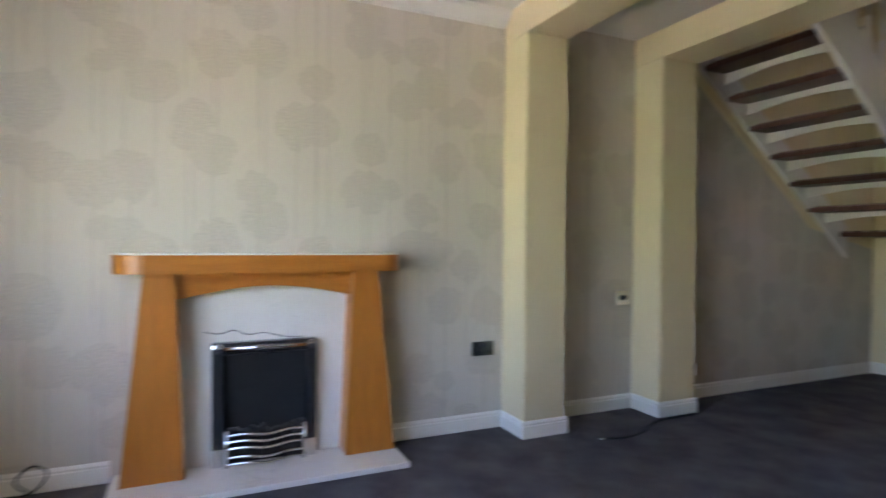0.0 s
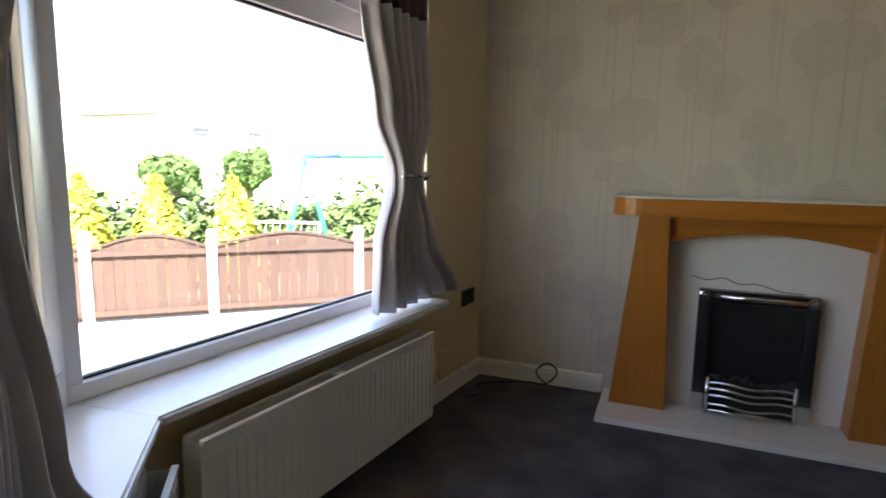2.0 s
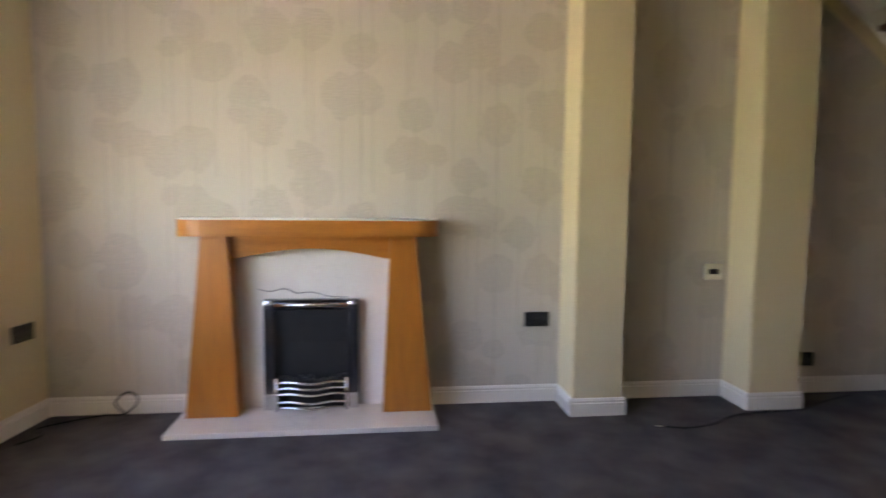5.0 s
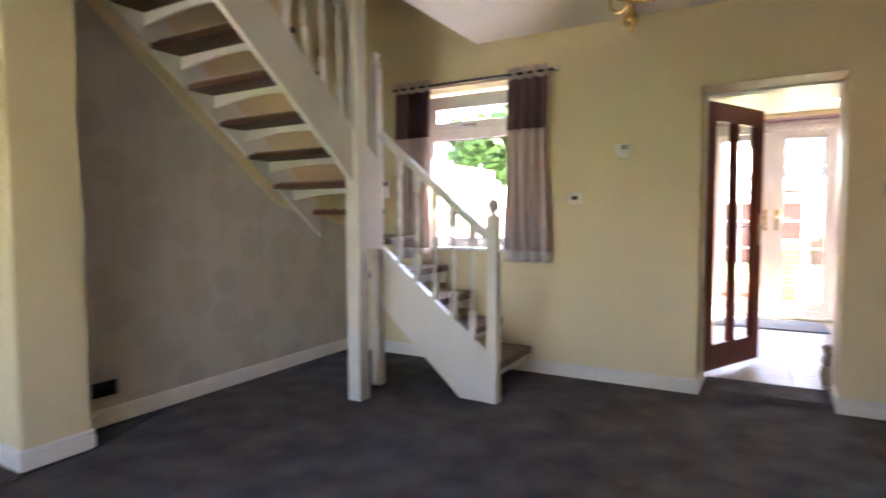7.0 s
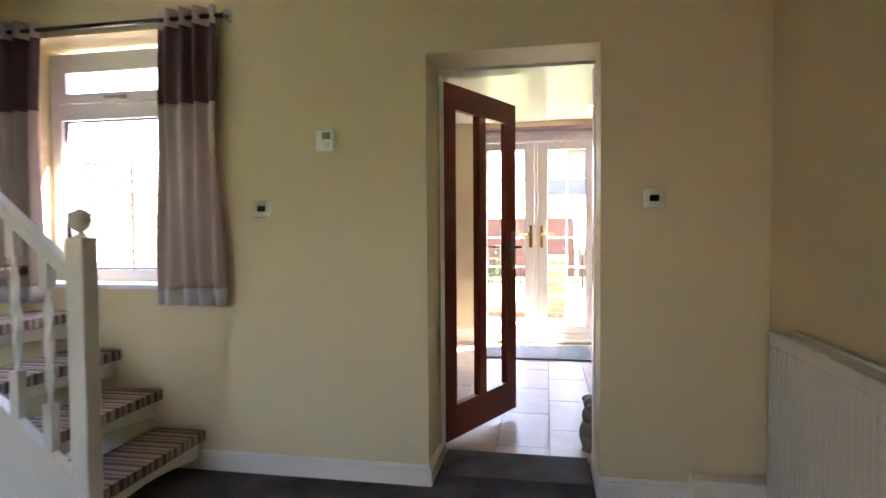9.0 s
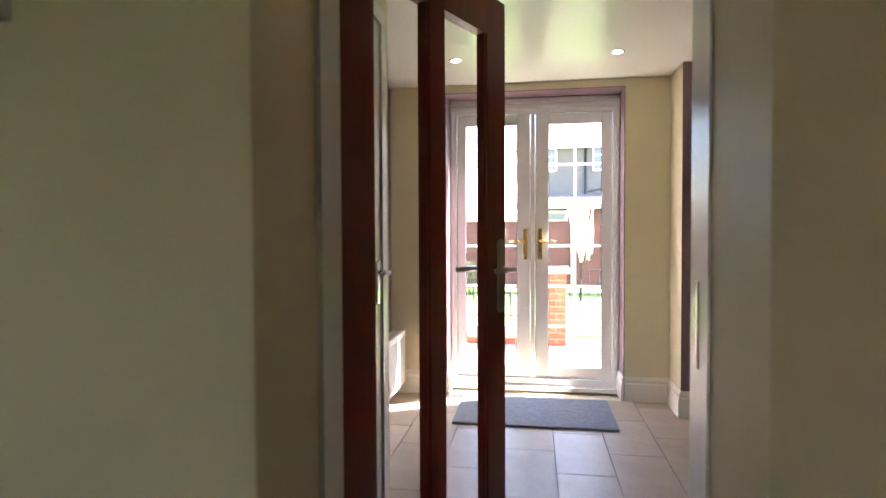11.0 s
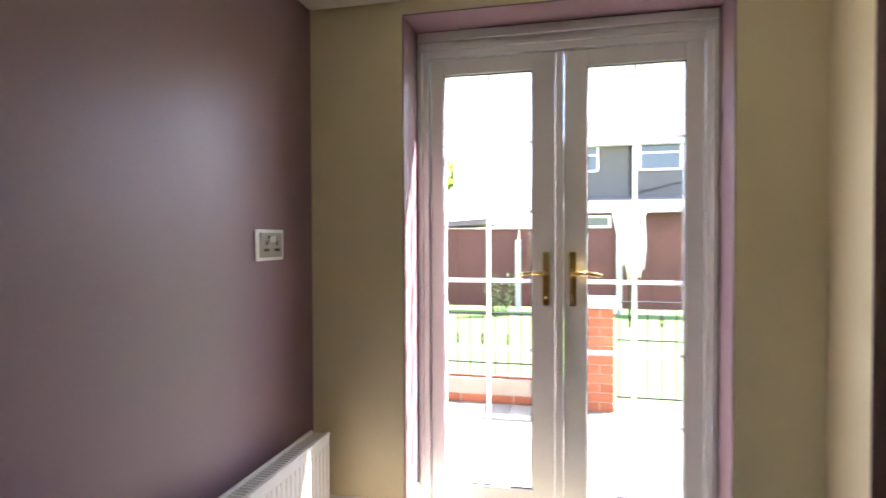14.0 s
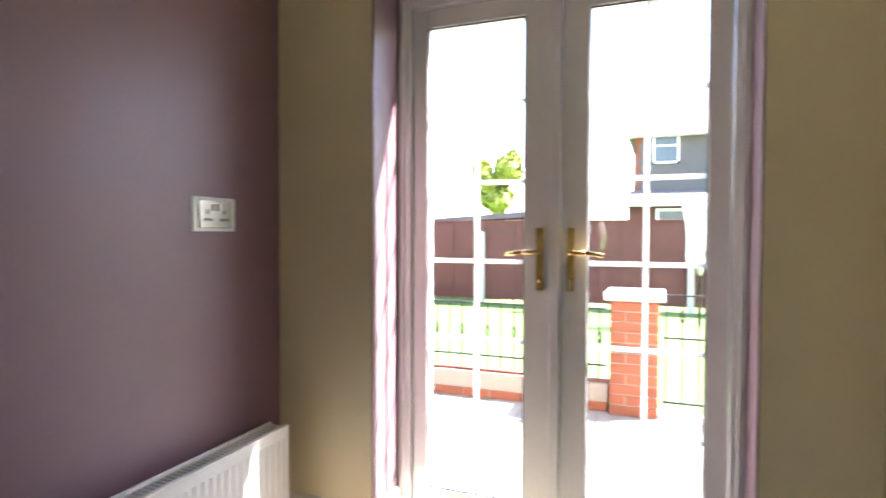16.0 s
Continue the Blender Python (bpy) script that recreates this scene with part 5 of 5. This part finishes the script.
ext = thing("house_extension", 28, -8, -0.1, "low brick rear extension with grey roof", "extension")
part("wall", boxes((26, 30, -13, -2.86, -0.1, 2.18)), M_FENCER, ext)
part("roof", prism([(25.7, 2.16), (30, 2.16), (30, 2.85)], 10.5, "y", -13.2), M_ROOF, ext)
part("fascia", boxes((25.64, 25.70, -13.2, -2.7, 2.08, 2.24)), M_UPVC, ext)
ew = part("window", boxes((25.93, 26, -4.55, -3.62, 1.62, 1.70), (25.93, 26, -4.55, -3.62, 1.94, 2.02), (25.93, 26, -4.55, -4.47, 1.70, 1.94), (25.93, 26, -3.70, -3.62, 1.70, 1.94)), M_UPVC, ext)
part("pane", boxes((25.96, 25.98, -4.47, -3.70, 1.70, 1.94)), M_DKGLASS, ew).matrix_parent_inverse = Matrix()
house(-34, -27, 7, 16, -0.5, 4.2, 6.6, M_RENDER, [(8, 9.6, 2.4, 3.6), (12, 13.6, 2.4, 3.6)], -27, "pale rendered house across the road")
house(-34, -27, 22, 34, -0.5, 4.2, 6.6, M_RENDER, [(24, 25.6, 2.4, 3.6), (29, 30.6, 2.4, 3.6)], -27, "pale rendered house farther along the road")

# rear garden: grooved decking, low wall, brick pier, railing, fence
pt = structure("deck", boxes((10.49, 12.72, -9, 8, -0.6, -0.088)), M_MORTAR, "pale sunlit grooved timber decking", "deck")
DW = 0.138
prof = [(0.003, -0.086), (0.003, -0.064), (0.006, -0.06)]
for i in range(7):
    u = 0.0155 + i * 0.0165
    prof += [(u, -0.06), (u + 0.002, -0.065), (u + 0.006, -0.065), (u + 0.008, -0.06)]
prof += [(DW - 0.006, -0.06), (DW - 0.003, -0.064), (DW - 0.003, -0.086)]
deck_me = None
for j in range(48):
    for x0, ln in ((10.495, 1.2), (11.70, 1.0)):
        if deck_me is None:
            ob = part("deck_board", prism(prof, 1.0, "x", 0.0), M_DECK, pt)
            deck_me = ob.data
        else:
            ob = new("deck_board", deck_me)
            ob.parent = pt
        ob.matrix_parent_inverse = Matrix()
        ob.matrix_basis = Matrix.Translation((x0, -6.4 + j * DW, 0)) @ Matrix.Diagonal((ln, 1, 1, 1))

brick_mesh = bpy.data.meshes.new("brick")
bmq = boxes((-0.1075, 0.1075, -0.05, 0.05, -0.0325, 0.0325), bevel=0.004)
bmq.to_mesh(brick_mesh)
bmq.free()
brick_mesh.materials.append(M_BRICK)


def brick(parent, m):
    ob = new("brick", brick_mesh)
    ob.parent = parent
    ob.matrix_parent_inverse = parent.matrix_basis.inverted()
    ob.matrix_basis = m


PX, PY = 12.62, -3.605
pier = thing("brick_pier", PX, PY, -0.06, "red brick garden pier with pale stone cap", "brick pier")
part("mortar_core", boxes((PX - 0.155, PX + 0.155, PY - 0.155, PY + 0.155, -0.06, 0.775)), M_MORTAR, pier)
for k in range(11):
    z = -0.0225 + k * 0.0755
    for q in range(4):
        turn = pose(PX, PY, z, 0, 0, 90 * q)
        o = 0.055 if k % 2 else -0.055
        brick(pier, turn @ pose(o, -0.115, 0) @ Matrix.Diagonal((0.98, 1, 1, 1)))
        brick(pier, turn @ pose(o - math.copysign(0.165, o), -0.1148, 0) @ Matrix.Diagonal((0.46, 1, 1, 1)))
capb = boxes((PX - 0.21, PX + 0.21, PY - 0.21, PY + 0.21, 0.775, 0.835), bevel=0.012)
for v in capb.verts:
    v.co.z += 0.03 * max(0.0, 1 - max(abs(v.co.x - PX), abs(v.co.y - PY)) / 0.21) if v.co.z > 0.8 else 0.0
part("cap", capb, M_CONC, pier, "pale stone cap")
WX = 12.56
lw = thing("low_wall", WX, -2.0, -0.06, "low red brick garden wall with soldier course", "garden wall")
part("mortar_core", boxes((WX - 0.035, WX + 0.14, -3.42, 2.6, -0.06, 0.140)), M_MORTAR, lw)
for i in range(26):
    brick(lw, pose(WX, -3.31 + i * 0.2275, -0.025, 0, 0, 90))
for i in range(79):
    brick(lw, pose(WX + 0.035, -3.385 + i * 0.0758, 0.078, 90, 0, 0) @ Matrix.Rotation(math.pi / 2, 4, "Y") @ Matrix.Diagonal((0.61, 1.5, 1, 1)))


def knot(x, y, z):
    """A basket twist of four wires."""
    rows = []
    for q in range(4):
        prev = None
        for i in range(7):
            a = q * math.pi / 2 + i * 0.6
            r = 0.022 * math.sin(math.pi * i / 6) + 0.003
            p = (x + r * math.cos(a), y + r * math.sin(a), z - 0.05 + 0.1 * i / 6)
            if prev:
                rows.append((prev, p, 0.004, None, 5))
            prev = p
    return rods(*rows)


def railing(y0, y1, rails, z0, z1, zk, label, name="railing"):
    e = thing(name, WX + 0.05, (y0 + y1) / 2, z0, label, name.replace("_", " "))
    x = WX + 0.05
    for z in rails:
        part("rail", boxes((x - 0.012, x + 0.012, y0, y1, z - 0.006, z + 0.006)), M_IRON, e)
    n = int((y1 - y0) / 0.11)
    for i in range(n + 1):
        y = y1 - 0.02 - i * 0.11
        part("bar", rods(((x, y, z0), (x, y, z1), 0.0055, None, 6)), M_IRON, e)
        if i % 2:
            part("knot", knot(x, y, zk), M_IRON, e)


railing(-3.40, 2.5, (0.262, 0.69), 0.142, 0.69, 0.47, "thin black iron railing on the low wall")
railing(-4.75, -3.80, (0.03, 0.50, 0.81), 0.03, 0.81, 0.66, "thin black iron garden gate with twisted baskets", "garden_gate")
railing(-7.4, -4.80, (0.03, 0.50, 0.81), -0.08, 0.81, 0.66, "thin black iron railing beyond the garden gate")
rf = thing("garden_fence", 18.6, -2, -0.07, "red brown board fence with pale concrete posts", "fence")
for k in range(-5, 5):
    y0 = -4.25 + k * 1.83
    part("post", boxes((18.46, 18.56, y0 - 0.05, y0 + 0.05, -0.07, 1.30), bevel=0.008), M_CONC, rf, "pale concrete post")
    for i in range(11):
        z = 0.02 + i * 0.133
        part("board", boxes((18.600 - 0.008 * (i % 2), 18.62 - 0.008 * (i % 2), y0 + 0.02, y0 + 1.81, z, z + 0.137)), M_FENCER, rf)
    for u in (0.0, 0.6, 1.2):
        part("batten", boxes((18.57, 18.59, y0 + u, y0 + u + 0.045, 0.0, 1.50)), M_FENCER, rf)
    part("capping", boxes((18.56, 18.64, y0, y0 + 1.83, 1.485, 1.51)), M_FENCER, rf)
# side fence seen from the rear window and over the patio
sf = thing("garden_fence", 12, 1.3, -0.1, "pale weathered slatted side fence", "fence")
for k in range(6):
    x0 = 7.3 + k * 1.86
    rows = 16 if k < 3 else 11
    for i in range(rows):
        z = -0.05 + i * 0.135
        part("slat", prism([(1.294, z), (1.320, z), (1.320, z + 0.135), (1.314, z + 0.135)], 1.82, "x", x0), M_PALEWOOD, sf)
    part("batten", boxes((x0 + 0.86, x0 + 0.92, 1.27, 1.3, -0.05, rows * 0.135 - 0.05)), M_PALEWOOD, sf)
    part("post", boxes((x0 - 0.05, x0, 1.26, 1.34, -0.1, rows * 0.135)), M_PALEWOOD, sf)
shed = thing("garden_shed", 21, 0, -0.1, "dark felt roofed garden shed behind the fence", "shed")
part("wall", boxes((19.6, 22, -1.45, 1.2, -0.1, 1.45)), M_FENCE, shed)
part("roof", prism([(-1.7, 1.62), (1.4, 1.45), (1.4, 1.53), (-1.7, 1.74)], 2.7, "x", 19.4), M_ROOF, shed)
part("window", boxes((19.57, 19.6, -1.35, -0.75, 1.0, 1.55)), M_UPVC, shed)
tree(26.0, 1.2, -0.1, 4.3, 0.9, 41, label="yellow green tree beyond the rear fence", material=M_GOLD)
tree(19.2, 4.3, -0.1, 5.4, 1.7, 42, label="dark green tree beyond the side fence")


def leafy_plant(x, y, z0, h, seed):
    """Upright stems with long leaves."""
    q = random.Random(seed)
    e = thing("garden_plant", x, y, z0, "leafy green plant at the foot of the fence", "plant")
    vs = bmesh.new()
    stems = bmesh.new()
    for k in range(14):
        dx, dy = q.uniform(-0.2, 0.2), q.uniform(-0.28, 0.28)
        top = h * q.uniform(0.6, 1)
        add_rod(stems, (x + dx * 0.4, y + dy * 0.4, z0), (x + dx, y + dy, z0 + top), 0.008, 0.003, 5)
        for i in range(16):
            t = 0.15 + 0.85 * i / 15
            c = Vector((x + dx * (0.4 + 0.6 * t), y + dy * (0.4 + 0.6 * t), z0 + top * t))
            a = q.random() * 6.283
            d = Vector((math.cos(a), math.sin(a), q.uniform(-0.2, 0.6))) * q.uniform(0.08, 0.15)
            w = Vector((-math.sin(a), math.cos(a), 0)) * 0.022
            vs.faces.new([vs.verts.new(p) for p in (c, c + d * 0.5 + w, c + d, c + d * 0.5 - w)])
    part("stem", stems, M_LEAF, e)
    part("leaves", vs, M_LEAF, e)


leafy_plant(17.9, -2.15, -0.07, 0.85, 55)
dry = thing("rotary_dryer", 17.0, -4.30, -0.07, "folded rotary clothes dryer with hanging white lines", "dryer")
part("pole", rods(((17.0, -4.30, -0.07), (17.0, -4.30, 1.78), 0.022)), M_IRON, dry, smooth=True)
rnd = random.Random(8)
for k in range(4):
    a = k * math.pi / 2 + 0.4
    part("arm", rods(((17.0, -4.30, 0.62), (17.0 + 0.20 * math.cos(a), -4.30 + 0.26 * math.sin(a), 1.76), 0.012)), M_PLASTIC, dry, smooth=True)
for k in range(32):
    a, r = rnd.random() * 6.283, rnd.uniform(0.08, 0.26)
    p = (17.0 + r * math.cos(a), -4.30 + r * math.sin(a), 1.74 + rnd.uniform(-0.03, 0.03))
    b = (17.0 + 0.4 * r * math.cos(a + 0.6), -4.30 + 0.8 * r * math.sin(a + 0.6), rnd.uniform(0.7, 1.15))
    tube("line", smooth_line([p, ((p[0] + b[0]) / 2 + rnd.uniform(-0.03, 0.03), (p[1] + b[1]) / 2 + rnd.uniform(-0.05, 0.05), (p[2] + b[2]) / 2), b], 4), 0.009, M_PLASTIC, dry)

# ---- kitchen floor tiles ----
floor_k = bpy.data.objects["floor_kitchen"]
tile_me = None
for j in range(14):
    for i in range(-1, 6):
        x0 = KX + 0.47 + (i - 1) * 0.6 + (0.3 if j % 2 else 0.0)
        x1 = min(x0 + 0.6, KE)
        a = max(x0, KX + 0.005)
        if x1 - a < 0.05:
            continue
        y1 = KN - 0.02 - j * 0.3
        bmq = boxes((0.002, 0.598, -0.298, -0.002, 0, 0.008), bevel=0.0015)
        if tile_me is None:
            ob = part("tile", bmq, M_TILE, floor_k)
            tile_me = ob.data
        else:
            bmq.free()
            ob = new("tile", tile_me)
            ob.parent = floor_k
        ob.matrix_parent_inverse = Matrix()
        ob.matrix_basis = pose(a, y1, KF - 0.008) @ Matrix.Diagonal(((x1 - a) / 0.6, 1, 1, 1))
